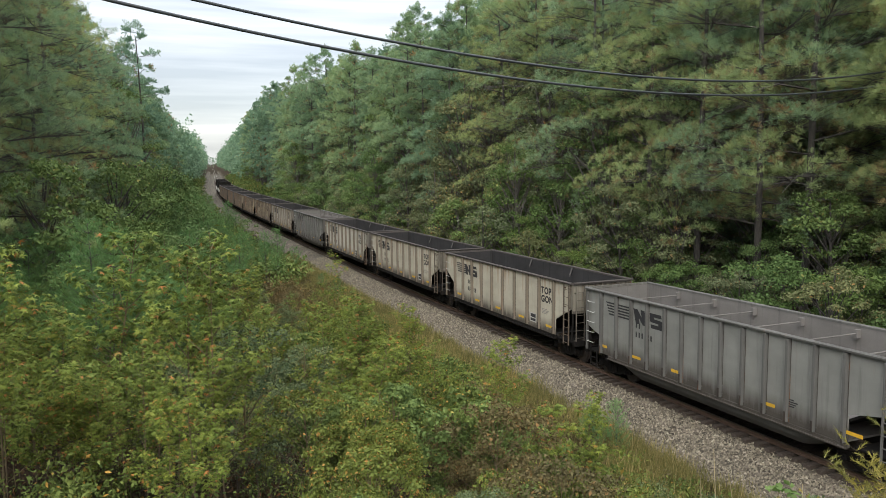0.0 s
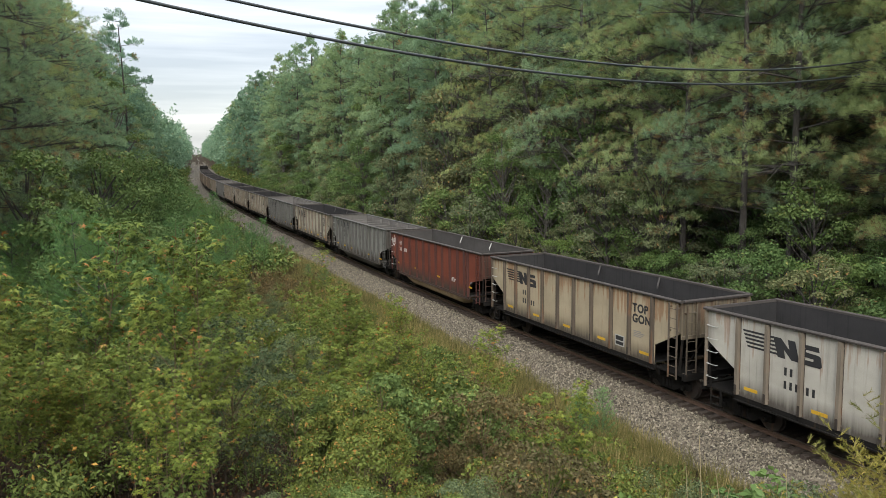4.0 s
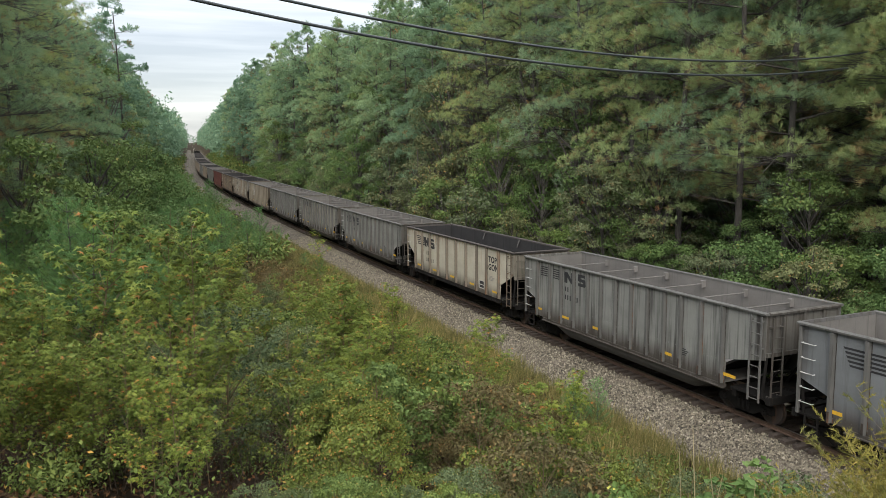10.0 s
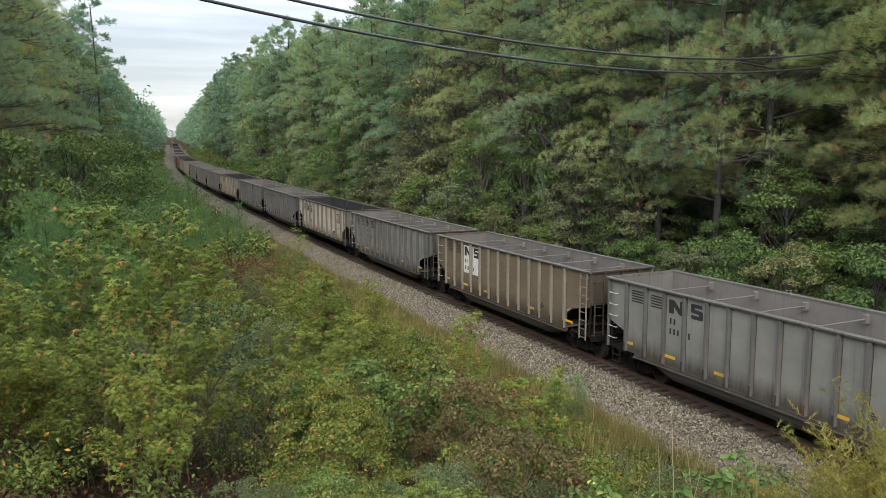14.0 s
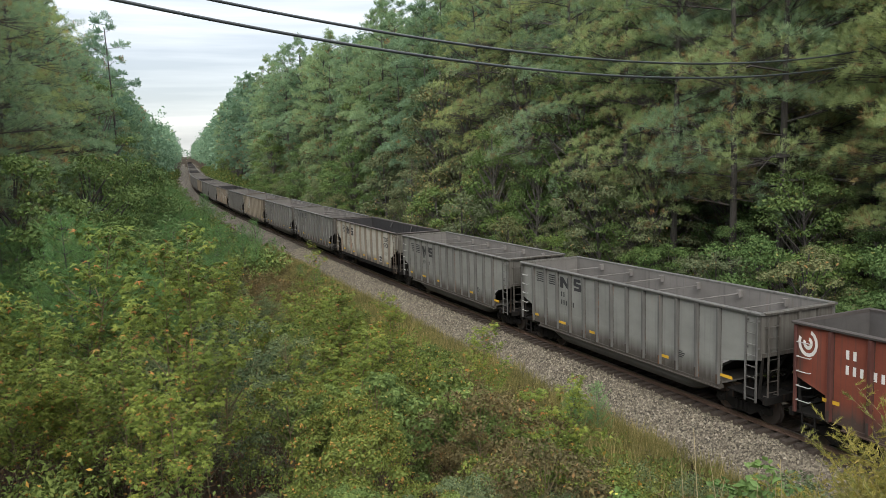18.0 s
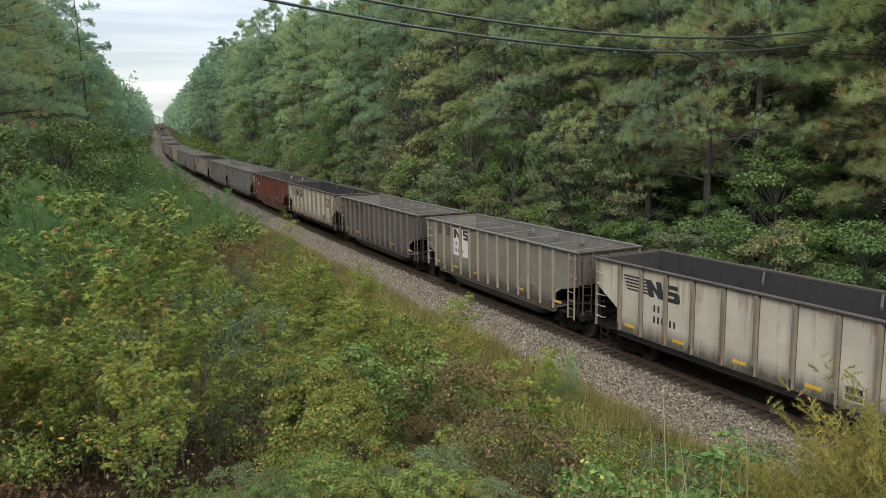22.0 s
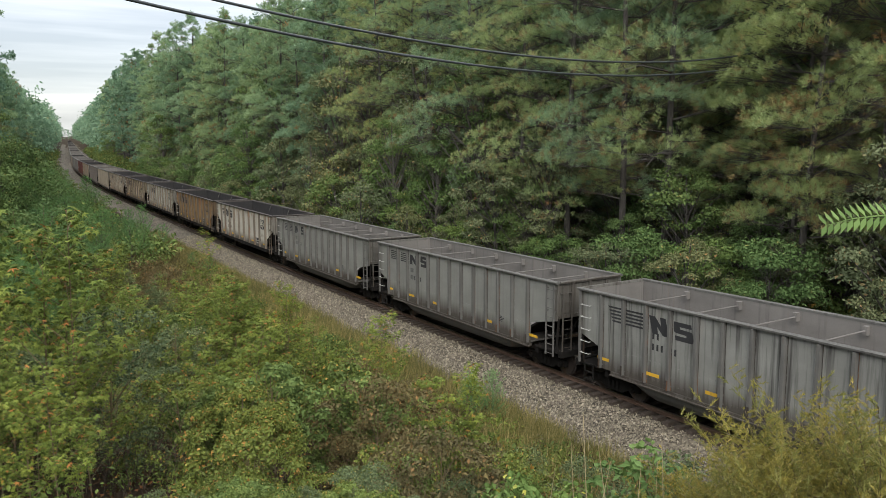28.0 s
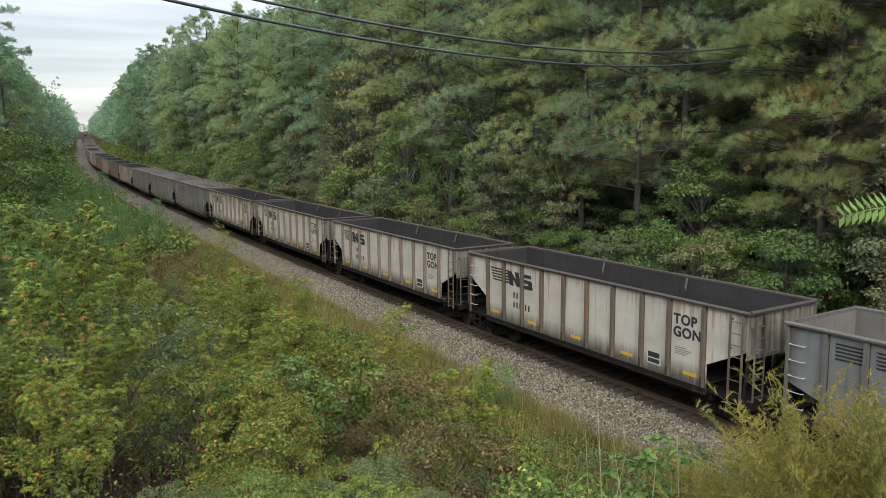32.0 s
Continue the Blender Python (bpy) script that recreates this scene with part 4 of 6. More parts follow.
WORDS = {"white_paint": "white", "pale_paint": "sooty pale grey-white", "rusty_white_paint": "white, heavily rust-streaked", "cream_paint": "cream", "tan_paint": "tan, rust-stained",
         "orange_paint": "orange-tan, rusted", "grey_paint": "light grey", "grey_streaked_paint": "grey, black-streaked", "grey_warm_paint": "warm grey", "dark_grey_paint": "dark grey",
         "sooty_paint": "soot-brown", "brown_paint": "brown", "taupe_paint": "grey-brown", "red_paint": "oxide red"}
TRAIN = []
for n, kind, paint, mark in CARS:
    words = WORDS[paint] + (" empty coal gondola with flat ribbed sides" if kind == T else " empty coal gondola with a bathtub bottom")
    TRAIN.append((n, gondola(n, kind, paint, mark, words, n > -7)))


def locomotive():
    loco = tagged(new("locomotive"), "black diesel freight locomotive seen from behind, leading the train", "locomotive", "locomotives of the train")
    body = Build()
    body.box(-9.6, 5.2, -0.95, 0.95, 1.7, 4.35, 0, 0.12)
    body.box(-9.8, -6.6, -1.35, 1.35, 3.3, 4.6, 0)
    part("long_hood", body.mesh("long_hood", "underframe_black"), loco)
    cab = Build()
    cab.box(5.2, 8.4, -1.5, 1.5, 1.7, 4.5, 0, 0.15)
    part("cab", cab.mesh("cab", "underframe_black"), loco)
    nose = Build()
    nose.box(8.4, 10.2, -0.9, 0.9, 1.7, 3.3, 0, 0.2)
    part("nose", nose.mesh("nose", "underframe_black"), loco)
    deck = Build()
    deck.box(-10.8, 10.8, -1.55, 1.55, 1.45, 1.7)
    part("deck", deck.mesh("deck", "underframe_black"), loco)
    tank = Build()
    tank.prism([(-3.2, -1.3, 1.4), (-3.2, -1.45, 1.0), (-3.2, -1.1, 0.5), (-3.2, 1.1, 0.5), (-3.2, 1.45, 1.0), (-3.2, 1.3, 1.4)], (6.0, 0, 0))
    part("fuel_tank", tank.mesh("fuel_tank", "underframe_black"), loco)
    for y in (-1.5, 1.5):
        r = Build()
        for i in range(12):
            r.bar((-10.6 + i * 1.6, y, 1.7), (-10.6 + i * 1.6, y, 2.65), 0.02, 5)
        r.bar((-10.6, y, 2.65), (7.0, y, 2.65), 0.02, 5)
        part("handrail", r.mesh("handrail", "white_lettering"), loco)
    for x in (-6.8, 6.8):
        t = part("truck", cached("bolster", bolster, "underframe_black"), loco, "", pose(x, 0, 0))
        for a in (-2.0, 0.0, 2.0):
            part("wheelset", cached("wheelset", wheelset, "wheel_steel"), t, "", pose(a, 0, 0))
        for y in (-1.05, 1.05):
            fr = Build()
            fr.box(-2.6, 2.6, y - 0.1, y + 0.1, 0.35, 0.8)
            part("side_frame", fr.mesh("side_frame", "underframe_black"), t)
    return loco


LOCOS = [(k, locomotive()) for k in range(2)]


def train_lead(t):
    """How far along the track the front of car 0 stands at t seconds."""
    return 28.2 + 18.165 * t + 0.0018 * t * t


def stand(s, reach):
    """The pose of a vehicle on the rails, its middle at s, its trucks reach metres from there."""
    a = Vector((track_x(s + reach), s + reach, track_z(s + reach)))
    b = Vector((track_x(s - reach), s - reach, track_z(s - reach)))
    d = (a - b).normalized()
    return Matrix.Translation((a + b) / 2) @ pose(0, 0, 0, 0, -math.degrees(math.asin(d.z)), math.degrees(math.atan2(d.y, d.x)))


def motions():
    """Everything that moves: the train, vehicle by vehicle."""
    times = [k * 1.0 for k in range(33)]
    for n, car in TRAIN:
        walk(car, [(t, stand(train_lead(t) - (n + 0.5) * CAR, 6.17)) for t in times])
    for k, loco in LOCOS:
        walk(loco, [(t, stand(train_lead(t) + 11 * CAR + 11.4 + k * 22.6, 6.8)) for t in times])

# ---------------------------------------------------------------- plants
def unit(v):
    return v / np.maximum(np.linalg.norm(v, axis=-1, keepdims=True), 1e-9)


def leaf_cards(c, size, r, up=0.3, slim=0.55):
    """Folded leaf blades (two triangles each) round the points c."""
    n = len(c)
    d = unit(r.normal(size=(n, 3)) + np.array([0, 0, -0.25]))
    nor = unit(r.normal(size=(n, 3)) + np.array([0, 0, up * 3]))
    w = unit(np.cross(d, nor))
    nor = np.cross(w, d)
    s = np.asarray(size)[:, None] if np.ndim(size) else np.full((n, 1), size)
    s = s * (0.65 + 0.7 * r.random((n, 1)))
    mid = c + d * s * 0.45
    v = np.stack([c - d * s * 0.1, mid + w * s * slim * 0.5 + nor * s * 0.1, c + d * s, mid - w * s * slim * 0.5 + nor * s * 0.1], 1)
    f = np.arange(n * 4).reshape(n, 4)
    return v.reshape(-1, 3), f


def fan_tufts(c, way, length, r, blades=12, width=0.16, open_=0.62):
    """Brushes of needles: blades that spread from one shared point round a direction, one island a brush."""
    n = len(c)
    d = unit(way[:, None, :] * 0.9 + r.normal(size=(n, blades, 3)) * open_)
    side = unit(np.cross(d, r.normal(size=(n, blades, 3))))
    L = length * (0.65 + 0.55 * r.random((n, blades, 1))) * (0.75 + 0.5 * r.random((n, 1, 1)))
    tip = c[:, None, :] + d * L
    v = np.concatenate([c[:, None, :], (tip - side * L * width * 0.5), (tip + side * L * width * 0.5)], 1)
    k = np.arange(blades)
    f = np.stack([np.zeros(blades, dtype=int), 1 + k, 1 + blades + k], 1)
    f = (f[None] + (np.arange(n) * (1 + 2 * blades))[:, None, None]).reshape(-1, 3)
    return v.reshape(-1, 3), f


def tube(b, pts, radii, sides=6):
    """A limb: rings along a line of points."""
    k = len(b.v)
    pts = [Vector(p) for p in pts]
    for i, (p, r) in enumerate(zip(pts, radii)):
        d = (pts[min(i + 1, len(pts) - 1)] - pts[max(i - 1, 0)]).normalized()
        u = d.cross(Vector((0.3, 0.9, 0.2))).normalized()
        w = d.cross(u)
        b.v += [tuple(p + (u * math.cos(6.2832 * j / sides) + w * math.sin(6.2832 * j / sides)) * r) for j in range(sides)]
    for i in range(len(pts) - 1):
        for j in range(sides):
            b.f.append((k + i * sides + j, k + i * sides + (j + 1) % sides, k + (i + 1) * sides + (j + 1) % sides, k + (i + 1) * sides + j))
            b.m.append(0)


def young_pine_shape(seed, high):
    """A young pine: a leader and whorls of branches that curve upwards, each a bottle brush of long needles."""
    r = np.random.default_rng(seed)
    b = Build()
    lean = r.normal(size=2) * 0.06
    spine = lambda h: np.array((lean[0] * h, lean[1] * h, h))
    tube(b, [tuple(spine(h)) for h in (0, high * 0.5, high * 0.96)], [0.035, 0.022, 0.008], 6)
    cs, ws = [], []
    whorls = int(high / 0.34)
    for i in range(whorls):
        h = 0.12 + (high * 0.94) * (i + 0.3 * r.random()) / whorls
        k = h / high
        for j in range(5):
            a = 6.283 * (j + 0.6 * r.random()) / 5 + i
            reach = (1.25 * (1 - k) ** 0.75 * (0.6 + 0.4 * min(1.0, k * 5)) + 0.16) * (0.7 + 0.5 * r.random())
            out, p0 = np.array((math.cos(a), math.sin(a), 0.0)), spine(h)
            curve = lambda t: p0 + out * reach * t + np.array((0, 0, reach * (0.25 * t + 0.55 * t * t)))
            tube(b, [tuple(curve(t)) for t in (0, 0.5, 1)], [0.010, 0.007, 0.003], 3)
            t = np.linspace(0.3, 1.0, 5 + int(reach * 8))
            cs.append(np.stack([curve(x) for x in t]) + r.normal(size=(len(t), 3)) * 0.02)
            ws.append(np.stack([out * (1 - 0.5 * x) + np.array((0, 0, 0.35 + 0.9 * x)) for x in t]))
    t = np.linspace(0.6, 1.0, 10)
    cs.append(np.stack([spine(high * x) for x in t]))
    ws.append(np.tile(np.array((0, 0, 1.0)), (10, 1)))
    v, f = fan_tufts(np.concatenate(cs), unit(np.concatenate(ws)), 0.15, r, 16, 0.06, 0.55)
    return b.mesh("trunk", "pine_bark"), mesh_of("crown", v, f, "pine_needles_young")


def grown_pine(seed, high, bare, spread_r, limbs, fine, length, needle, blades, width, trunk_r, brown=0.06, flat=1.0):
    """A grown pine: limbs that fork into domed sprays, each twig ending in an upright brush of needles; rusty old needles inside."""
    r = np.random.default_rng(seed)
    b = Build()
    lean = r.normal(size=2) * 0.022 * high
    spine = lambda h: np.array((lean[0] * (h / high) ** 2, lean[1] * (h / high) ** 2, h))
    hs = np.linspace(0, high * 0.95, 8)
    tube(b, [tuple(spine(h)) for h in hs], [trunk_r * (1 - 0.85 * h / high) + 0.015 for h in hs], 8)
    cs, ws, old = [], [], []
    for i in range(limbs):
        k = (i + 0.7 * r.random()) / limbs
        h = bare + (high - bare) * k * 0.97
        a = i * 2.4 + r.normal() * 0.45
        full = (0.72 + 0.28 * min(1.0, k * 2.5)) * math.sqrt(max(0.05, 1 - k ** 2.6))
        reach = spread_r * full * (0.62 + 0.5 * r.random()) + 0.3
        rise = (-0.08 + 0.62 * k + 0.16 * r.normal()) * reach * 0.8
        p0, out = spine(h), np.array((math.cos(a), math.sin(a), 0.0))
        side = np.array((-out[1], out[0], 0.0))
        along = lambda t: p0 + out * reach * t + np.array((0, 0, rise * t * t + 0.05 * reach * math.sin(3.1 * t)))
        tube(b, [tuple(along(t)) for t in (0, 0.5, 1)], [0.025 + 0.008 * reach, 0.016 + 0.004 * reach, 0.008], 3)
        twigs = max(4, int(fine * (0.35 + 0.75 * reach / spread_r)))
        t = np.clip(1.03 - 0.72 * r.random(twigs) ** 0.9, 0.26, 1.0)
        t[0] = 1.0
        g = r.choice((-1.0, 1.0), size=twigs) * r.random(twigs) ** 0.8
        wide = reach * (0.20 + 0.42 * (1.12 - t)) * g
        fwd = np.abs(wide) * 0.55
        q = np.stack([along(x) for x in t]) + side[None] * wide[:, None] + out[None] * fwd[:, None]
        dome = 0.30 * reach * np.sqrt(np.clip(1 - (g * 0.9) ** 2, 0, 1)) * np.sqrt(np.clip(1.15 - t, 0, 1)) * flat
        q[:, 2] += dome * (0.35 + 0.65 * r.random(twigs)) - 0.10 * np.abs(wide) + 0.06 * r.normal(size=twigs)
        for j in range(0, twigs, 3):
            tube(b, [tuple(along(max(0.15, t[j] - 0.25))), tuple(q[j] - np.array((0, 0, 0.05)))], [0.012, 0.005], 3)
        cs.append(q)
        ws.append(unit(out[None] * 0.45 + side[None] * g[:, None] * 0.4 + np.array((0, 0, 0.75)) + r.normal(size=(twigs, 3)) * 0.18))
        old.append(r.random(twigs) < brown * (2.4 if k < 0.3 else 0.8) * (1.6 - t))
    cap = spine(high) + r.normal(size=(fine, 3)) * np.array((0.5, 0.5, 0.45))
    cs.append(cap)
    ws.append(unit(r.normal(size=(fine, 3)) * 0.4 + np.array((0, 0, 1))))
    old.append(np.zeros(fine, dtype=bool))
    c, w, o = np.concatenate(cs), np.concatenate(ws), np.concatenate(old)
    v, f = fan_tufts(c, w, length, r, blades, width)
    return b.mesh("trunk", "pine_bark"), mesh_of("crown", v, f, needle, "pine_needles_rusty", index=np.repeat(o, blades))


def gum_shape(seed, high, wide, leaves, size, parts):
    """A gum sapling: straight leader, upswept side shoots, five-lobed star leaves held out on stalks."""
    r = np.random.default_rng(seed)
    b = Build()
    bendy = r.normal(size=2) * 0.05
    spine = lambda h: np.array((bendy[0] * h * h / high, bendy[1] * h * h / high, h))
    tube(b, [tuple(spine(h)) for h in (0, high * 0.5, high)], [0.014, 0.010, 0.003], 5)
    cs, ws = [], []
    shoots = 15
    for i in range(shoots):
        k = 0.16 + 0.8 * (i + r.random()) / shoots
        a = i * 2.4 + r.normal() * 0.4
        reach = wide * (1.1 - k) * (0.6 + 0.6 * r.random()) + 0.08
        out, p0 = np.array((math.cos(a), math.sin(a), 0.0)), spine(high * k)
        e = p0 + out * reach + np.array((0, 0, reach * (0.75 + 0.4 * r.random())))
        tube(b, [tuple(p0), tuple(p0 * 0.45 + e * 0.55 - np.array((0, 0, 0.05 * reach))), tuple(e)], [0.007, 0.005, 0.002], 3)
        m = int(leaves / shoots * (0.5 + reach / wide))
        t = 0.3 + 0.75 * r.random((m, 1)) ** 0.7
        way = unit(r.normal(size=(m, 3)) * np.array((1, 1, 0.5)) + out * 0.5 + np.array((0, 0, 0.3)))
        cs.append(p0 + (e - p0) * t + way * (0.05 + 0.10 * r.random((m, 1))))
        ws.append(way)
    m = leaves // 7
    way = unit(r.normal(size=(m, 3)) * np.array((1, 1, 0.4)) + np.array((0, 0, 0.3)))
    cs.append(np.stack([spine(high * x) for x in 0.55 + 0.45 * r.random(m)]) + way * 0.09)
    ws.append(way)
    c, way = np.concatenate(cs), np.concatenate(ws)
    n = len(c)
    nor = unit(way * 0.45 + np.array((0, 0, 0.9)) + r.normal(size=(n, 3)) * 0.30)
    d = unit(way + np.array((0, 0, -0.35)))
    w = unit(np.cross(d, nor))
    d = np.cross(nor, w)
    sz = size * (0.55 + 0.75 * r.random((n, 1)))
    rim = []
    for j, (a, k) in enumerate(((-1.9, 0.62), (-1.42, 0.30), (-0.95, 0.88), (-0.47, 0.34), (0.0, 1.0), (0.47, 0.34), (0.95, 0.88), (1.42, 0.30), (1.9, 0.62))):
        rim.append(c + (d * math.cos(a) + w * math.sin(a)) * sz * k - nor * sz * (0.12 if j % 2 == 0 else -0.02))
    v = np.stack([c] + rim, 1).reshape(-1, 3)
    f = np.array([(0, j, j + 1) for j in range(1, 9)])
    f = (f[None] + (np.arange(n) * 10)[:, None, None]).reshape(-1, 3)
    if parts:
        return b.mesh("trunk", "stem"), mesh_of("crown", v, f, "gum_leaves")
    k = len(b.v)
    return mesh_of("gum_sapling", np.concatenate([np.array(b.v), v]), b.f + (f + k).tolist(), "stem", "gum_leaves", index=[0] * len(b.f) + [1] * len(f))


def clump_points(hubs, rad, n, r, flat=0.75):
    """Points on the upper shells of many clumps, with the way that each faces."""
    w = rad ** 1.7
    pick = r.choice(len(hubs), size=n, p=w / w.sum())
    way = r.normal(size=(n, 3))
    way[:, 2] = np.abs(way[:, 2]) * 1.1 - 0.30
    way = unit(way)
    deep = 1.0 - 0.45 * r.random((n, 1)) ** 2 + 0.16 * r.normal(size=(n, 1))
    c = hubs[pick] + way * deep * rad[pick][:, None] * np.array([1, 1, flat])
    return c, way


def facing_leaves(c, way, size, r, slim=0.6):
    """Folded leaf blades that face out of and up from their clump."""
    n = len(c)
    nor = unit(way + np.array([0, 0, 0.55]) + r.normal(size=(n, 3)) * 0.7)
    d = unit(np.cross(nor, r.normal(size=(n, 3))) + np.array([0, 0, -0.25]))
    w = unit(np.cross(d, nor))
    s = size * (0.6 + 0.75 * r.random((n, 1)))
    mid = c + d * s * 0.45
    v = np.stack([c - d * s * 0.05, mid + w * s * slim * 0.5 + nor * s * 0.09, c + d * s, mid - w * s * slim * 0.5 + nor * s * 0.09], 1)
    return v.reshape(-1, 3), np.arange(n * 4).reshape(n, 4)


def clump_shape(seed, high, radius, hubs_n, leaves, size, leafmat, low=0.3, bark="grey_bark", one=False, hub_r=0.30, slim=0.6):
    """A broadleaf tree or shrub: stems that carry clumps of leaves, lit on top and open below."""
    r = np.random.default_rng(seed)
    b = Build()
    tr = 0.014 * high if high > 6 else 0.005 * high + 0.004
    top = Vector((r.normal() * 0.05 * high, r.normal() * 0.05 * high, high * 0.9))
    tube(b, [(0, 0, 0), tuple(top * 0.5), tuple(top)], [tr, tr * 0.7, tr * 0.25], 6)
    hubs, rad = [tuple(top)], [radius * hub_r * 0.8]
    for i in range(hubs_n):
        k = low + (1 - low) * ((i + r.random()) / hubs_n) ** 0.85
        prof = math.sqrt(max(0.04, 1 - (k * 1.05 - 0.45) ** 2 * 2.6))
        a = i * 2.4 + r.normal() * 0.5
        out = radius * prof * (0.35 + 0.65 * r.random() ** 0.6)
        e = top * (k * 0.95) + Vector((math.cos(a) * out, math.sin(a) * out, 0.18 * out + 0.04 * high * r.normal()))
        p = top * max(0.04, k - 0.22 - 0.1 * r.random())
        tube(b, [tuple(p), tuple(p.lerp(e, 0.55) - Vector((0, 0, 0.03 * out))), tuple(e)], [tr * 0.4, tr * 0.28, tr * 0.12], 4)
        hubs.append(tuple(e))
        rad.append(radius * hub_r * (0.65 + 0.6 * r.random()))
    hubs, rad = np.array(hubs), np.array(rad)
    c, way = clump_points(hubs, rad, leaves, r, 0.7)
    c[:, 2] = np.maximum(c[:, 2], 0.06)
    v, f = facing_leaves(c, way, size, r, slim)
    if one:
        k = len(b.v)
        return mesh_of("shrub", np.concatenate([np.array(b.v), v]), b.f + (f + k).tolist(), bark, leafmat, index=[0] * len(b.f) + [1] * len(f))
    return b.mesh("trunk", bark), mesh_of("crown", v, f, leafmat)


def bush_arrays(seed, high, radius, leaves, size, slim=0.55):
    """Leaves of one low bush, as plain arrays."""
    r = np.random.default_rng(seed)
    k = 9 + r.integers(6)
    hub = np.stack([r.normal(size=k) * radius * 0.5, r.normal(size=k) * radius * 0.5, high * (0.35 + 0.6 * r.random(k))], 1)
    pick = r.integers(k, size=leaves)
    t = r.random(leaves) ** 0.55
    c = hub[pick] * np.stack([t, t, t], 1) + r.normal(size=(leaves, 3)) * np.array([0.2, 0.2, 0.13]) * radius
    c[:, 2] = np.abs(c[:, 2]) + 0.02
    return leaf_cards(c, size, r, 0.5, slim)


def grass_arrays(seed, high, radius, blades):
    r = np.random.default_rng(seed)
    p = np.concatenate([r.normal(size=(blades, 2)) * radius, np.zeros((blades, 1))], 1)
    a = r.random(blades) * 6.283
    w = np.stack([np.cos(a), np.sin(a), 0 * a], 1) * 0.013
    h = high * (0.45 + 0.75 * r.random(blades))
    tip = p + np.concatenate([r.normal(size=(blades, 2)) * 0.28 * h[:, None], h[:, None]], 1)
    v = np.stack([p - w, p + w, tip], 1).reshape(-1, 3)
    return v, np.arange(blades * 3).reshape(-1, 3)


def plume_arrays(seed, high, stems, twigs=22, fine=16, size=0.05):
    """A feathery weed: upright stems with spreading side sprays of fine needles."""
    r = np.random.default_rng(seed)
    vs, stalk = [], []
    for _ in range(stems):
        a, out = r.random() * 6.283, (0.1 + 0.45 * r.random()) * high
        h = high * (0.5 + 0.55 * r.random())
        t = np.linspace(0.2, 1, twigs)
        p = np.stack([math.cos(a) * out * t ** 1.6, math.sin(a) * out * t ** 1.6, h * (t - 0.1 * t ** 4)], 1)
        b = r.random(twigs) * 6.283
        reach = 0.20 * high * (1.12 - t) * (0.6 + 0.7 * r.random(twigs))
        spray = np.stack([np.cos(b), np.sin(b), 0.35 + 0.5 * r.random(twigs)], 1) * reach[:, None]
        k = r.random((twigs, fine, 1))
        q = (p[:, None, :] + spray[:, None, :] * k).reshape(-1, 3)
        d = unit(r.normal(size=q.shape) * 0.42 + np.repeat(unit(spray), fine, 0) * 0.9 + np.array([0, 0, 0.3]))
        L = size * (0.5 + r.random((len(q), 1)))
        side = unit(np.cross(d, r.normal(size=q.shape))) * L * 0.06
        vs.append(np.stack([q - side, q + side, q + d * L], 1).reshape(-1, 3))
        st = np.stack([np.cos(a + 1.57), np.sin(a + 1.57), 0]) * 0.004
        stalk.append(np.stack([p[:-1] - st, p[:-1] + st, p[1:]], 1).reshape(-1, 3))
        stalk.append(np.stack([p - st * 0.5, p + st * 0.5, p + spray], 1).reshape(-1, 3))
    v, w = np.concatenate(vs), np.concatenate(stalk)
    return mesh_of("stalk", w, np.arange(len(w)).reshape(-1, 3), "stem"), mesh_of("plume", v, np.arange(len(v)).reshape(-1, 3), "plume_weed")


def strew(name, variants, places, mat, label, category):
    """Copies of small plants joined into one object. places: rows of x, y, z, turn, size."""
    vs, fs, off = [], [], 0
    pick = rng.integers(len(variants), size=len(places))
    for (x, y, z, a, s), k in zip(places, pick):
        v, f = variants[k]
        c, q = math.cos(a) * s, math.sin(a) * s
        vs.append(np.stack([v[:, 0] * c - v[:, 1] * q + x, v[:, 0] * q + v[:, 1] * c + y, v[:, 2] * s + z], 1))
        fs.append(f + off)
        off += len(v)
    return tagged(new(name, mesh_of(name, np.concatenate(vs), np.concatenate(fs), mat)), label, category, kind="stuff")


def plant(name, shape, x, y, size, label, category, group="", turn=None, sink=0.1):
    single = isinstance(shape, bpy.types.Mesh)
    ob = tagged(new(name, shape if single else None), label, category, group)
    ob.matrix_basis = Matrix.Translation((x, y, float(ground_z(x, y)) - sink)) @ pose(0, 0, 0, 0, 0, rng.random() * 360 if turn is None else turn) @ Matrix.Diagonal((size, size, size, 1))
    if not single:
        part("trunk", shape[0], ob)
        part("crown", shape[1], ob)
    return ob


PINES = [grown_pine(11 + k, 26 + 1.5 * (k % 3), 4 + 2 * (k % 3), 4.4 + 0.4 * (k % 3), 44, 26, 0.62, "pine_needles" if k % 2 else "pine_needles_hazed", 11, 0.30, 0.22, 0.03, 1.9) for k in range(5)]
EDGE_PINES = [grown_pine(31 + k, 24 + 1.5 * k, 2.2, 4.8, 50, 44, 0.42, "pine_needles" if k % 2 else "pine_needles_hazed", 18, 0.14, 0.20, 0.05, 1.8) for k in range(4)]
NEAR_PINES = [grown_pine(201 + k, 23 + 2 * k, 4.2, 5.2, 44, 84, 0.262, ("pine_needles_olive", "pine_needles", "pine_needles_olive", "pine_needles")[k], 31, 0.056, 0.18, 0.09, 1.35) for k in range(4)]
YOUNG = [young_pine_shape(51 + k, 3.2 + 0.4 * k) for k in range(4)]
OAKS = [clump_shape(71 + k, 15 + 2 * k, 4.2, 50, 6500, 0.25, ("broad_leaves", "broad_leaves_light", "broad_leaves_dull")[k % 3], 0.12, hub_r=0.27) for k in range(4)]
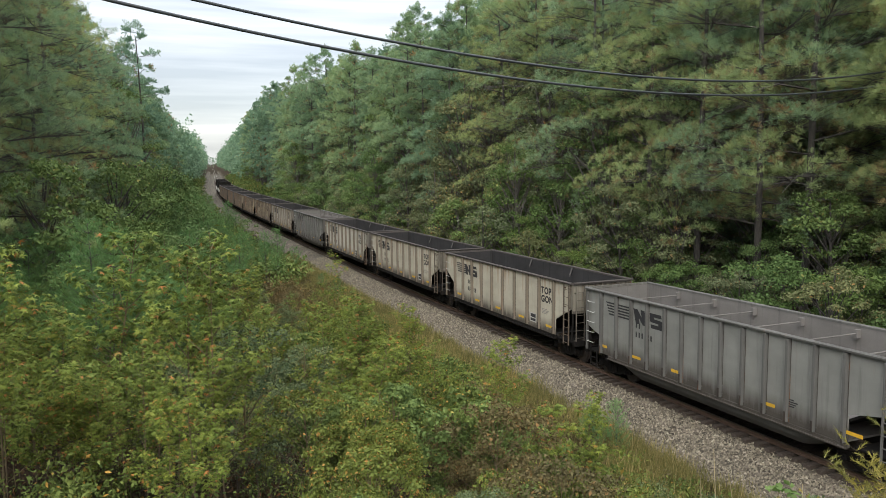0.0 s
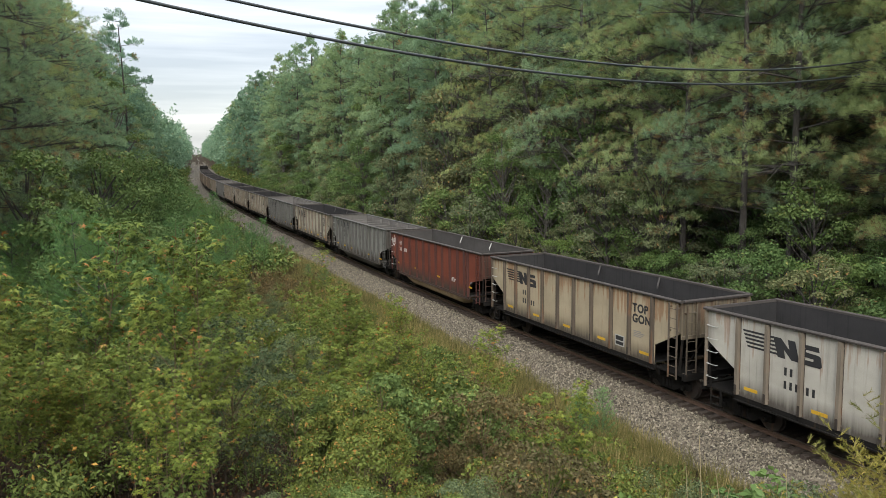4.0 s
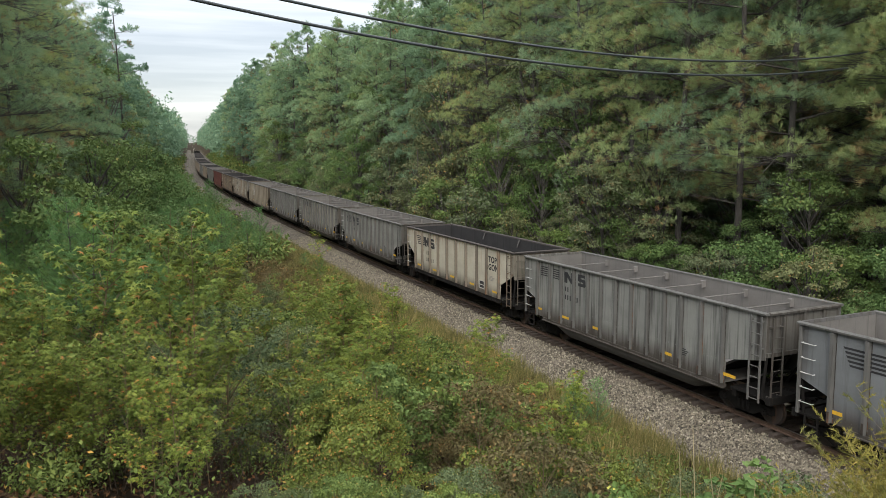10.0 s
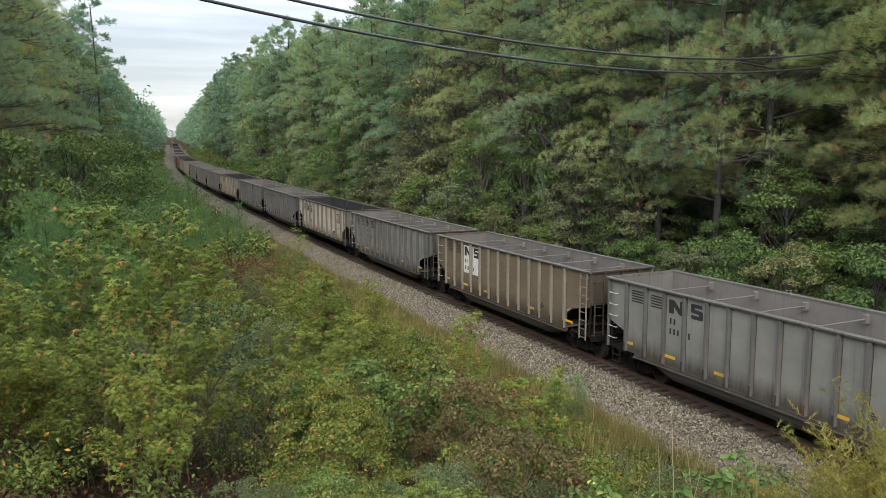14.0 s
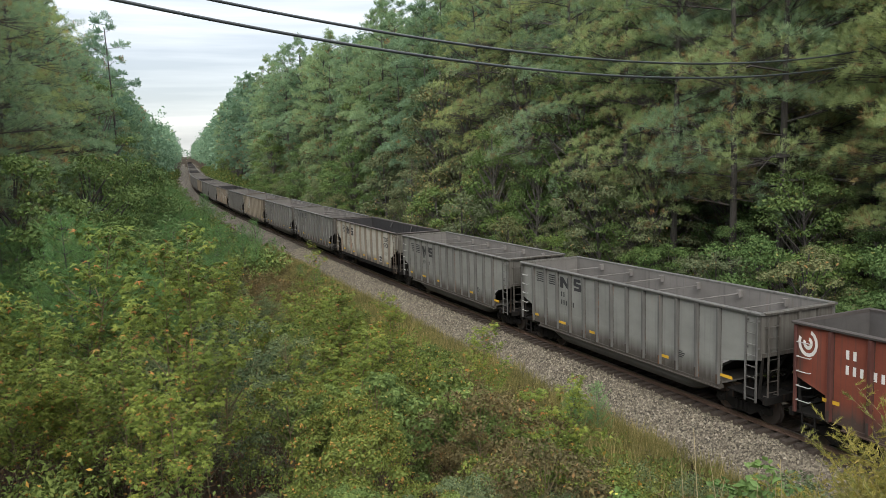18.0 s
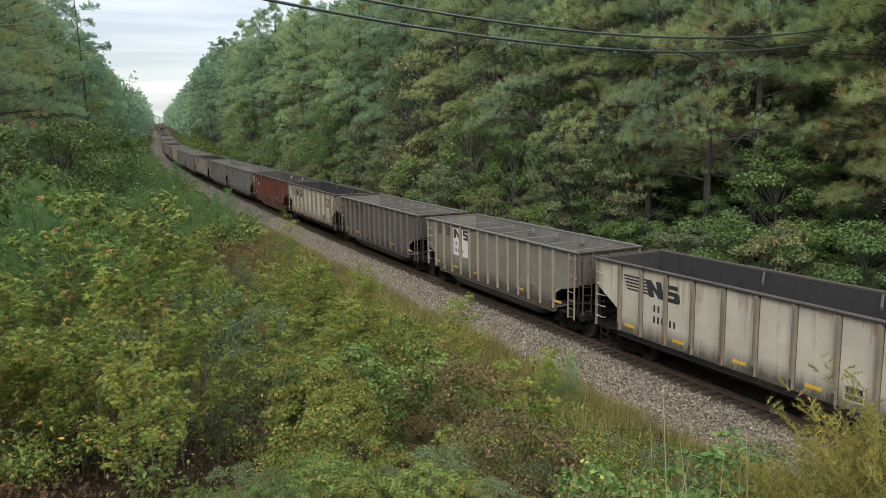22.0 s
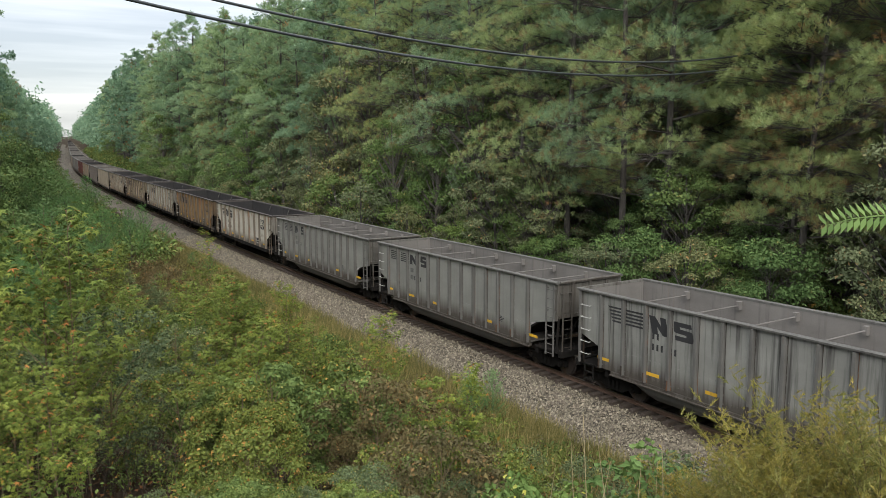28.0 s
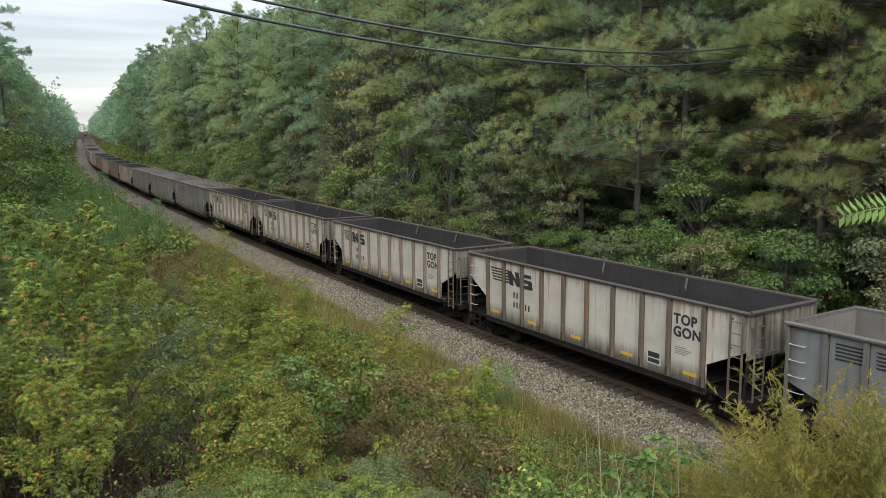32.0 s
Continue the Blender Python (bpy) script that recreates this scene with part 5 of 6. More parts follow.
SMALL_FINE = [clump_shape(181 + k, 5.4 + k * 0.9, 2.3, 46, 8200, 0.125, ("broad_leaves_light", "broad_leaves", "broad_leaves_dull")[k], 0.05, "pine_bark", hub_r=0.20) for k in range(3)]
SMALL = [clump_shape(91 + k, 5.5 + k * 0.7, 2.4, 26, 3400, 0.19, ("broad_leaves_light", "broad_leaves", "broad_leaves_dull", "broad_leaves_dull")[k % 4], 0.05, "pine_bark", hub_r=0.30) for k in range(5)]
YELLOWING = clump_shape(98, 14, 3.6, 50, 6500, 0.25, "broad_leaves_yellow", 0.03, hub_r=0.27)
LONE_PINE = grown_pine(61, 26, 9, 2.7, 26, 15, 0.52, "pine_needles_hazed", 14, 0.2, 0.2, 0.02)
AUTUMN = clump_shape(99, 5.0, 1.6, 18, 1500, 0.13, "autumn_leaves", 0.2)
SAPLING = [clump_shape(121 + k, 3.0 + 0.4 * k, 1.1, 16, 1100, 0.095, ("broad_leaves", "shrub_leaves", "broad_leaves_light")[k % 3], 0.12, "stem") for k in range(4)]
GUMS = [gum_shape(141 + k, 2.5 + 0.35 * k, 0.85, 800, 0.074, False) for k in range(4)]
SHRUB_LEAF = ("shrub_leaves", "shrub_leaves_yellow", "shrub_leaves_grey", "shrub_leaves", "dead_brush", "shrub_leaves_pale")
SHRUBS = [clump_shape(161 + k, 1.8 + 0.3 * (k % 3), 0.95, 26, 3400, (0.07, 0.06, 0.05, 0.075, 0.055, 0.078)[k], SHRUB_LEAF[k], 0.22, "stem", True, 0.21) for k in range(6)]
GUMS_NEAR = [gum_shape(151 + k, 2.5 + 0.35 * k, 0.85, 1050, 0.066, True) for k in range(4)]
SHRUBS_NEAR = [clump_shape(171 + k, 1.8 + 0.3 * (k % 3), 0.95, 32, 5200, (0.062, 0.055, 0.046, 0.066, 0.048, 0.068)[k], SHRUB_LEAF[k], 0.12, "stem", False, 0.19) for k in range(6)]
SHRUB_WORDS = ("leafy green shrub on the slope", "yellowing autumn shrub on the slope", "grey-green fine-leaved shrub on the slope", "leafy green shrub on the slope", "dry brown leafless-looking brush on the slope", "pale green leafy shrub on the slope")


# what grows where on the slope, by bearing from the foot of the bridge: shares of green, yellow, grey, brown, pale and gum
SHARES = ((-16, (0.24, 0.02, 0.10, 0.05, 0.07, 0.55)), (4, (0.20, 0.02, 0.12, 0.04, 0.07, 0.58)), (10, (0.16, 0.03, 0.34, 0.03, 0.06, 0.42)), (15, (0.24, 0.06, 0.10, 0.04, 0.10, 0.50)),
          (22, (0.20, 0.24, 0.06, 0.07, 0.12, 0.32)), (30, (0.14, 0.48, 0.04, 0.10, 0.12, 0.14)), (52, (0.14, 0.48, 0.06, 0.12, 0.16, 0.04)))
STANDS = []
ring = 8.4
while ring < 46:
    gap = 1.75 + 0.03 * ring
    ang = -14.0 + rng.random() * 4
    while ang < 52:
        d, t = ring + rng.normal() * 0.4, radians(ang)
        odds = np.array([np.interp(ang, [q[0] for q in SHARES], [q[1][j] for q in SHARES]) for j in range(6)])
        kind = int(rng.choice((0, 1, 2, 4, 5, 6), p=odds / odds.sum()))
        STANDS.append((d * math.sin(t), d * math.cos(t), kind, 0.55 + 0.6 * rng.random()))
        ang += math.degrees(gap / ring) * (0.75 + 0.5 * rng.random())
    ring += gap * 1.1


def stand_kind(x, y):
    return min(STANDS, key=lambda q: math.hypot(q[0] - x, q[1] - y) - q[3] * 0.5)[2]


def right_woods():
    """The wall of tall pines behind the train, with broadleaf trees and thicket at its foot."""
    s = -4.0
    while s < 330:
        for row, u in enumerate((11.0, 15.0, 20.0, 26.0, 34.0, 41.0)):
            if (row == 2 and s > 210) or (row == 3 and s > 130) or (row >= 4 and s > 80):
                continue
            y = s + rng.normal() * 1.1
            x = float(track_x(y)) + u + float(np.interp(s, [80, 130, 230, 330], [0.0, 1.2, 2.6, 3.4])) + rng.normal() * 0.9
            near = s < 190 and row < (3 if s < 62 else 2)
            roll = rng.random()
            if row <= 1 and roll < (0.28 if s > 40 else 0.0):
                plant("broadleaf_tree", OAKS[int(rng.integers(4))], x, y, 0.75 + 0.4 * rng.random(), "mixed green broadleaf tree at the edge of pine woods", "tree", "woods beyond the track")
            elif s < 62 and row < 2:
                plant("pine_tree", NEAR_PINES[int(rng.integers(4))], x, y, 0.85 + 0.26 * rng.random(), "tall pine with wide layered boughs down to its foot", "tree", "woods beyond the track")
            elif near:
                plant("pine_tree", EDGE_PINES[int(rng.integers(4))], x, y, 0.80 + 0.24 * rng.random(), "tall pine with boughs down to its foot", "tree", "woods beyond the track")
            else:
                plant("pine_tree", PINES[int(rng.integers(5))], x, y, (0.9 if s < 90 else 0.84) + 0.2 * rng.random(), "tall straight green pine in dense woods", "tree", "woods beyond the track")
        s += 3.7 + 0.011 * max(s, 0)
    s = 2.0
    while s < 150:
        for u in (5.4, 7.4, 9.8, 13.5, 18.0) if s < 70 else (5.4, 7.4, 9.8):
            y = s + rng.normal() * 0.8
            x = float(track_x(y)) + u + rng.normal() * 0.5
            plant("understory_tree", SMALL_FINE[int(rng.integers(3))] if s < 45 else SMALL[int(rng.integers(5))], x, y, (0.42 if u < 6 else 0.6) + 0.75 * rng.random() ** 1.3, "leafy light green understory tree beside the track", "small tree", "thicket beyond the track")
        s += 3.7 + 0.014 * s
    for y, u, k, pale in ((137.0, 8.0, 0.85, 1), (52.0, 8.2, 0.68, 1), (47.5, 9.0, 0.55, 1), (69.0, 7.6, 0.55, 2), (88.0, 8.0, 0.7, 1), (36.0, 8.5, 0.5, 0)):
        plant("broadleaf_tree", OAKS[pale], float(track_x(y)) + u, y, k, "slender pale-leaved broadleaf tree before the pines" if pale == 1 else "dull brownish-green broadleaf tree before the pines", "tree", "woods beyond the track")
    for x, y, k in ((27.6, 18.2, 1.1), (27.2, 25.5, 0.7), (27.8, 31.0, 0.9), (27.4, 40.5, 0.85)):
        plant("understory_tree", SMALL_FINE[0], x, y, k, "bright green leafy understory tree beside the track", "small tree", "thicket beyond the track")
    for y, k in ((58.0, 0.8), (96.0, 0.9), (128.0, 0.8)):
        plant("autumn_tree", AUTUMN, float(track_x(y)) + 5.2, y, k, "small tree turned orange-brown beside the track", "small tree")


right_woods()


def left_woods():
    s = 27.0
    while s < 330:
        edge = float(np.interp(s, [27, 60, 90, 190, 330], [-26, -22.5, -19.5, -15.5, -14.5]))
        for row, d in enumerate((0, 4.5, 9.5, 15.5)):
            if (row == 3 and s > 100) or (row == 2 and s > 190):
                continue
            y = s + rng.normal() * 1.2
            x = float(track_x(y)) + edge - 1.6 - d + rng.normal() * 0.8
            roll = rng.random()
            if row == 0 and roll < (0.5 if s > 70 else 0.0):
                if roll < 0.25 and 75 < s < 140:
                    plant("broadleaf_tree", YELLOWING, x + 1.5, y, 0.6 + 0.3 * rng.random(), "yellowing broadleaf tree at the edge of the woods", "tree", "woods on the near bank")
                    continue
                plant("broadleaf_tree", OAKS[int(rng.integers(4))], x, y, 0.6 + 0.3 * rng.random(), "dark green broadleaf tree at the edge of the woods", "tree", "woods on the near bank")
            elif row <= 1 and s < 70:
                plant("pine_tree", NEAR_PINES[1 + int(rng.integers(2))], x, y, 0.70 + 0.18 * rng.random(), "tall green pine with low boughs on the near bank", "tree", "woods on the near bank")
            elif row == 0 and s < 120:
                plant("pine_tree", EDGE_PINES[int(rng.integers(4))], x, y, 0.66 + 0.18 * rng.random(), "tall green pine with low boughs on the near bank", "tree", "woods on the near bank")
            else:
                plant("pine_tree", PINES[int(rng.integers(5))], x, y, 0.70 + 0.18 * rng.random(), "tall green pine on the near bank", "tree", "woods on the near bank")
        s += 4.0 + 0.014 * s


for _ in range(46):
    y = 30 + 120 * rng.random() ** 1.2
    u = float(np.interp(y, [27, 60, 90, 190], [-23.5, -20.0, -17.0, -11.5])) + rng.normal() * 0.9
    plant("edge_tree", SMALL_FINE[int(rng.integers(2))] if y < 75 else SMALL[int(rng.integers(2))], float(track_x(y)) + u, y, 0.8 + 0.7 * rng.random(), "leafy green small tree at the edge of the woods", "small tree", "small trees on the near bank")


left_woods()
plant("pine_tree", LONE_PINE, 1.6, 88.0, 0.90, "tall thin-crowned pine standing above the near woods", "tree", "woods on the near bank")

PINE_WORDS = ("bushy bright green young pine on the bank", "young pine", "young pines on the bank")


def dry_patch(x, y):
    """The stretches of dead brush, litter and straw on the bank."""
    return math.hypot((x + 0.6) / 5.2, (y - 34.0) / 3.0) < 1 or math.hypot((x - 8.6 - 0.23 * (y - 46)) / 3.0, (y - 47.0) / 9.5) < 1


def near_bank():
    """Young pines and saplings in the strip between the woods and the ballast."""
    for _ in range(285):
        y = 26 + 150 * rng.random() ** 1.3
        edge = float(np.interp(y, [24, 60, 90, 190], [-26, -21.5, -18.5, -12.5]))
        inner = float(np.interp(y, [24, 45, 70, 190], [-19, -13.0, -7.6, -6.6]))
        u = inner + (edge - inner) * rng.random() ** 0.75
        x = float(track_x(y)) + u
        if dry_patch(x, y) and rng.random() < 0.85:
            continue
        tall = 1.0 + 0.35 * float(smooth01((inner - u) / 8.0))
        if rng.random() < 0.62:
            plant("young_pine", YOUNG[int(rng.integers(4))], x, y, tall * (0.6 + 0.6 * rng.random()), *PINE_WORDS)
        else:
            plant("sapling", SAPLING[int(rng.integers(4))], x, y, tall * (0.7 + 0.6 * rng.random()), "leafy green sapling on the weedy bank", "sapling", "saplings on the bank")
    for _ in range(64):
        x, y = -7.5 + 15.0 * rng.random(), 38 + 26 * rng.random()
        if not dry_patch(x, y) and x - float(track_x(y)) < -9.5:
            plant("young_pine", YOUNG[int(rng.integers(4))], x, y, 0.7 + 0.5 * rng.random(), *PINE_WORDS)
    # the lone young pines along the ballast and in the clearing
    for k, (x, y, s) in enumerate(((14.7, 56.6, 0.55), (14.3, 60.5, 0.4), (11.8, 73.0, 0.95), (13.4, 74.5, 1.0), (14.6, 73.0, 0.8), (12.6, 70.0, 0.75), (3.4, 32.5, 0.72), (1.1, 29.0, 0.85), (2.2, 30.5, 0.7), (0.2, 30.2, 0.8), (1.6, 28.2, 0.75), (2.9, 29.4, 0.6), (0.9, 31.6, 0.9), (14.5, 21.0, 0.5), (15.5, 20.9, 0.5), (15.0, 21.8, 0.4), (8.6, 46.0, 0.5), (10.2, 52.0, 0.45))):
        plant("young_pine", YOUNG[k % 4], x, y, s, *PINE_WORDS)
    for k, (x, y, s) in enumerate(((6.6, 24.0, 1.15), (7.6, 25.0, 1.0), (5.4, 22.5, 1.1), (8.6, 21.0, 0.9), (4.2, 19.5, 0.85), (7.2, 27.5, 0.9))):
        plant("gum_sapling", GUMS[k % 4], x, y, s, "tall upright gum sapling with fresh green star leaves", "sapling", "gum saplings on the slope")
    for k in range(13):
        az, d = radians(-12.0 + 15.0 * ((k * 0.618) % 1.0)), 9.3 + 2.6 * ((k * 0.377) % 1.0)
        plant("gum_sapling", GUMS_NEAR[k % 4], d * math.sin(az), d * math.cos(az), 0.5 + 0.2 * ((k * 0.71) % 1.0), "upright sapling with star-shaped green and orange leaves", "sapling", "gum saplings on the slope")
    # shrubs and gum saplings grow in stands of one kind, tallest in the middle
    for px, py, kind, wide in STANDS:
        for _ in range(int(2.6 + wide * 2.3)):
            a, k = rng.random() * 6.283, rng.random() ** 0.6
            x, y = px + math.cos(a) * wide * k, py + math.sin(a) * wide * k
            u = x - float(track_x(y))
            if u > -6.3 or u < -28 or math.hypot(x, y) < 7.9:
                continue
            size = (1.35 - 0.6 * k) * (0.7 + 0.5 * rng.random()) * (1.0 if u < -9.5 else 0.28) * float(np.interp(math.hypot(x, y), (8, 11), (0.62, 1.0))) * (0.5 if x < 3.5 and 14.0 < y < 32.0 else 1.0)
            if dry_patch(x, y) and rng.random() < 0.85:
                plant("shrub", SHRUBS[4], x, y, size * 0.5, SHRUB_WORDS[4], "shrub", "shrubs on the slope")
            elif kind == 6:
                plant("gum_sapling", (GUMS_NEAR if math.hypot(x, y) < 14.3 else GUMS)[int(rng.integers(4))], x, y, size, "upright sapling with star-shaped green and orange leaves", "sapling", "gum saplings on the slope")
            else:
                plant("shrub", (SHRUBS_NEAR if math.hypot(x, y) < 14.3 else SHRUBS)[kind], x, y, size, SHRUB_WORDS[kind], "shrub", "shrubs on the slope")


near_bank()


def far_woods():
    """The woods farther along the line, joined."""
    far = []
    for k in range(4):
        r = np.random.default_rng(200 + k)
        hub = r.normal(size=(16, 3)) * np.array([2.0, 2.0, 5.5]) + np.array([0, 0, 14])
        hub[:, 2] = np.clip(hub[:, 2], 2, 24)
        p = hub[r.integers(16, size=260)] + r.normal(size=(260, 3)) * np.array([1.2, 1.2, 0.8])
        far.append(leaf_cards(p, 1.35, r, 0.3, 0.7))
    rows = []
    s = 325.0
    while s < 1700:
        for u in (-15.0, -21.0, -28.0, 14.5, 20.0, 28.0):
            y = s + rng.normal() * 3
            x = float(track_x(y)) + u + rng.normal() * 1.2
            rows.append((x, y, float(ground_z(x, y)), rng.random() * 6.28, 0.85 + 0.25 * rng.random()))
        s += 5.0 + 0.012 * (s - 325)
    for k in range(60):
        x = float(track_x(1750)) - 150 + k * 5
        rows.append((x, 1750 + rng.normal() * 8, -1, rng.random() * 6.28, 0.9))
    # the bluish needle colour stands in for haze over the far trees
    strew("far_woods", far, rows, "pine_needles_hazed", "distant dark green woods along the line", "woods")


far_woods()


def undergrowth():
    leafy = [bush_arrays(300 + k, 0.5 + 0.12 * (k % 3), 0.5, 330, 0.052) for k in range(6)]
    coarse = [bush_arrays(320 + k, 0.9, 0.85, 170, 0.17) for k in range(4)]
    fine = [bush_arrays(340 + k, 0.6, 0.45, 380, 0.046, 0.45) for k in range(4)]
    rows = {"shrub_leaves": [], "shrub_leaves_yellow": [], "shrub_leaves_grey": [], "dead_brush": []}
    farrows = {"shrub_leaves": [], "shrub_leaves_yellow": [], "dead_brush": []}
    for _ in range(5000):
        d = 4.5 + 80 * rng.random() ** 1.75
        ang = -16 + 90 * rng.random()
        x, y = d * math.sin(radians(ang)), d * math.cos(radians(ang))
        u = x - float(track_x(y))
        if u > -4.9 or u < -34 or d < (7.5 if ang < 34 else 6.2):
            continue
        clump = math.sin(x * 1.3 + 0.8 * math.sin(y * 0.9)) * math.sin(y * 1.15 + 0.7 * math.sin(x * 0.8))
        if d < 30 and clump < 0.12 + 0.3 * rng.normal() and u < -7:
            continue
        if d < 20 and rng.random() < 0.4:
            continue
        z = float(ground_z(x, y)) - 0.05
        patch = math.sin(x * 0.55 + 1.7) * math.sin(y * 0.38 + 0.4 * x) + 0.5 * rng.normal()
        bare = smooth01((y - 24) / 12) * smooth01((52 - y) / 10) * smooth01((-u - 8) / 3) * smooth01((19 + u) / 4)
        size = (0.75 + 0.6 * rng.random()) * (1 - 0.35 * float(smooth01((u + 9) / 3)))
        row = (x, y, z, rng.random() * 6.28, size)
        kind = ("shrub_leaves", "shrub_leaves_yellow", "shrub_leaves_grey", "shrub_leaves", "dead_brush", "shrub_leaves", "shrub_leaves")[stand_kind(x, y)]
        if rng.random() < (0.75 if dry_patch(x, y) else 0.06 + 0.2 * float(bare)):
            kind = "dead_brush"
        if d < 19:
            rows[kind].append(row)
        elif rng.random() < 0.9:
            farrows["shrub_leaves" if kind == "shrub_leaves_grey" else kind].append(row)
    strew("undergrowth", leafy, rows["shrub_leaves"], "shrub_leaves", "dense leafy green weeds and brush on the slope", "undergrowth")
    strew("yellow_weeds", fine + leafy[:2], rows["shrub_leaves_yellow"], "shrub_leaves_yellow", "yellowing autumn weeds on the slope", "weeds")
    strew("grey_green_weeds", fine, rows["shrub_leaves_grey"], "shrub_leaves_grey", "grey-green fine-leaved weeds on the slope", "weeds")
    strew("dead_weeds", fine, rows["dead_brush"], "dead_brush", "dry brown brush among the weeds", "weeds")
    strew("far_undergrowth", coarse, farrows["shrub_leaves"], "shrub_leaves", "green brush farther along the bank", "undergrowth")
    strew("far_yellow_weeds", coarse, farrows["shrub_leaves_yellow"], "shrub_leaves_yellow", "yellowing brush farther along the bank", "weeds")
    strew("far_dead_brush", coarse, farrows["dead_brush"], "dead_brush", "dry brown brush on the bank", "brush")
    tufts = [grass_arrays(360 + k, 0.62, 0.22, 46) for k in range(4)]
    g = []
    for _ in range(1900):
        y = 10 + 75 * rng.random() ** 1.2
        u = -3.7 - 4.6 * rng.random() ** 1.5
        x = float(track_x(y)) + u
        g.append((x, y, float(ground_z(x, y)) - 0.03, rng.random() * 6.28, 0.6 + 0.7 * rng.random()))
    strew("bank_grass", tufts, g, "grass_blades", "tall dry yellow-green grass along the ballast", "grass")
    straw = []
    for _ in range(900):
        a, k = rng.random() * 6.283, math.sqrt(rng.random())
        y = 47.0 + 9.5 * k * math.sin(a)
        x = 8.6 + 0.23 * (y - 46) + 3.0 * k * math.cos(a)
        straw.append((x, y, float(ground_z(x, y)) - 0.03, rng.random() * 6.28, 0.6 + 0.6 * rng.random()))
    strew("straw_grass", tufts, straw, "straw_blades", "dry straw-brown grass in a clearing on the bank", "grass")
    r = np.random.default_rng(77)
    n = 26000
    d, ang = 7.0 + 44 * r.random(n) ** 1.4, np.radians(-16 + 68 * r.random(n))
    x, y = d * np.sin(ang), d * np.cos(ang)
    keep = x - track_x(y) < -5.2
    p = np.stack([x, y, ground_z(x, y) + 0.02 + 0.10 * r.random(n)], 1)[keep]
    v, f = leaf_cards(p, 0.07, r, 0.9, 0.6)
    tagged(new("leaf_litter", mesh_of("leaf_litter", v, f, "fallen_leaves")), "brown fallen leaves and twigs under the shrubs", "litter", kind="stuff")
    n = 2000
    d, ang = 9.5 + 32 * r.random(n) ** 1.5, np.radians(-16 + 66 * r.random(n))
    x, y = d * np.sin(ang), d * np.cos(ang)
    keep = x - track_x(y) < -6.5
    p = np.stack([x, y, ground_z(x, y) - 0.03], 1)[keep]
    n = len(p)
    tip = p + np.stack([r.normal(size=n) * 0.25, r.normal(size=n) * 0.25, 0.4 + 0.7 * r.random(n)], 1)
    a = r.random((n, 1)) * 6.283
    w = np.concatenate([np.cos(a), np.sin(a), 0 * a], 1) * 0.007
    w2 = np.concatenate([-np.sin(a), np.cos(a), 0 * a], 1) * 0.007
    v = np.stack([p - w, p + w, p + w2, tip], 1).reshape(-1, 3)
    f = (np.array([(0, 1, 3), (1, 2, 3), (2, 0, 3)])[None] + (np.arange(n) * 4)[:, None, None]).reshape(-1, 3)
    tagged(new("bare_stems", mesh_of("bare_stems", v, f, "dark_stem")), "thin bare brown stems standing among the shrubs", "stems", kind="stuff")
    verge = []
    for _ in range(420):
        y = 5 + 140 * rng.random()
        x = float(track_x(y)) + 5.0 + 6.0 * rng.random()
        verge.append((x, y, float(ground_z(x, y)) - 0.05, rng.random() * 6.28, 0.9 + 0.8 * rng.random()))
    for _ in range(800):
        y = 145 + 330 * rng.random()
        x = float(track_x(y)) + (7.0 + 6.0 * rng.random() if rng.random() < 0.6 else -7.0 - 7.0 * rng.random())
        verge.append((x, y, float(ground_z(x, y)) - 0.05, rng.random() * 6.28, 1.3 + 1.6 * rng.random()))
    bright = []
    for _ in range(170):
        y = 58 + 75 * rng.random()
        x = float(track_x(y)) + float(np.interp(y, [58, 130], [-8.0, -6.5])) - 6.5 * rng.random()
        bright.append((x, y, float(ground_z(x, y)) - 0.05, rng.random() * 6.28, 1.3 + 1.2 * rng.random()))
    strew("bank_thicket", coarse, bright, "shrub_leaves_pale", "fresh green thicket on the bank along the line", "thicket")
    strew("track_thicket", coarse, verge, "shrub_leaves", "green thicket at the foot of the woods", "thicket")


undergrowth()


PLUMES = [plume_arrays(400 + k, 2.0, 52, 34, 36, 0.030) for k in range(4)]
for k in range(42):
    az = 45.5 + 21.0 * ((k * 0.618) % 1.0)
    far_off = 6.0 + 2.6 * ((k * 0.377) % 1.0)
    x, y = far_off * math.sin(radians(az)), far_off * math.cos(radians(az))
    crest = 9.93 - far_off * math.tan(radians(float(np.interp(az, (45, 50, 55, 60, 66), (28.5, 26.5, 22.8, 18.0, 14.0)))))
    size = float(np.clip((crest - float(ground_z(x, y))) / 2.0, 0.3, 1.6)) * (0.85 + 0.2 * rng.random())
    bush = tagged(new("plume_bush"), "feathery yellow-green weed gone to seed", "weed", "plume weeds on the slope")
    bush.matrix_basis = Matrix.Translation((x, y, float(ground_z(x, y)) - 0.05)) @ pose(0, 0, 0, 0, 0, 77 * k) @ Matrix.Diagonal((size, size, size, 1))
    part("stalk", PLUMES[k % 4][0], bush)
    part("plume", PLUMES[k % 4][1], bush)
for k in range(84):
    az = -14.0 + 50.0 * ((k * 0.618) % 1.0)
    far_off = 5.9 + 3.6 * ((k * 0.377) % 1.0)
    x, y = far_off * math.sin(radians(az)), far_off * math.cos(radians(az))
    crest = 9.93 - far_off * math.tan(radians(25.0 + 3.0 * ((k * 0.73) % 1.0)))
    size = (crest - float(ground_z(x, y))) / 2.0
    if size > 0.18:
        kind = (0, 2, 5, 0, 1 if az > 18 else 2)[k % 5]
        plant("shrub", SHRUBS_NEAR[kind], x, y, min(size, 1.1), SHRUB_WORDS[kind], "shrub", "shrubs on the slope")
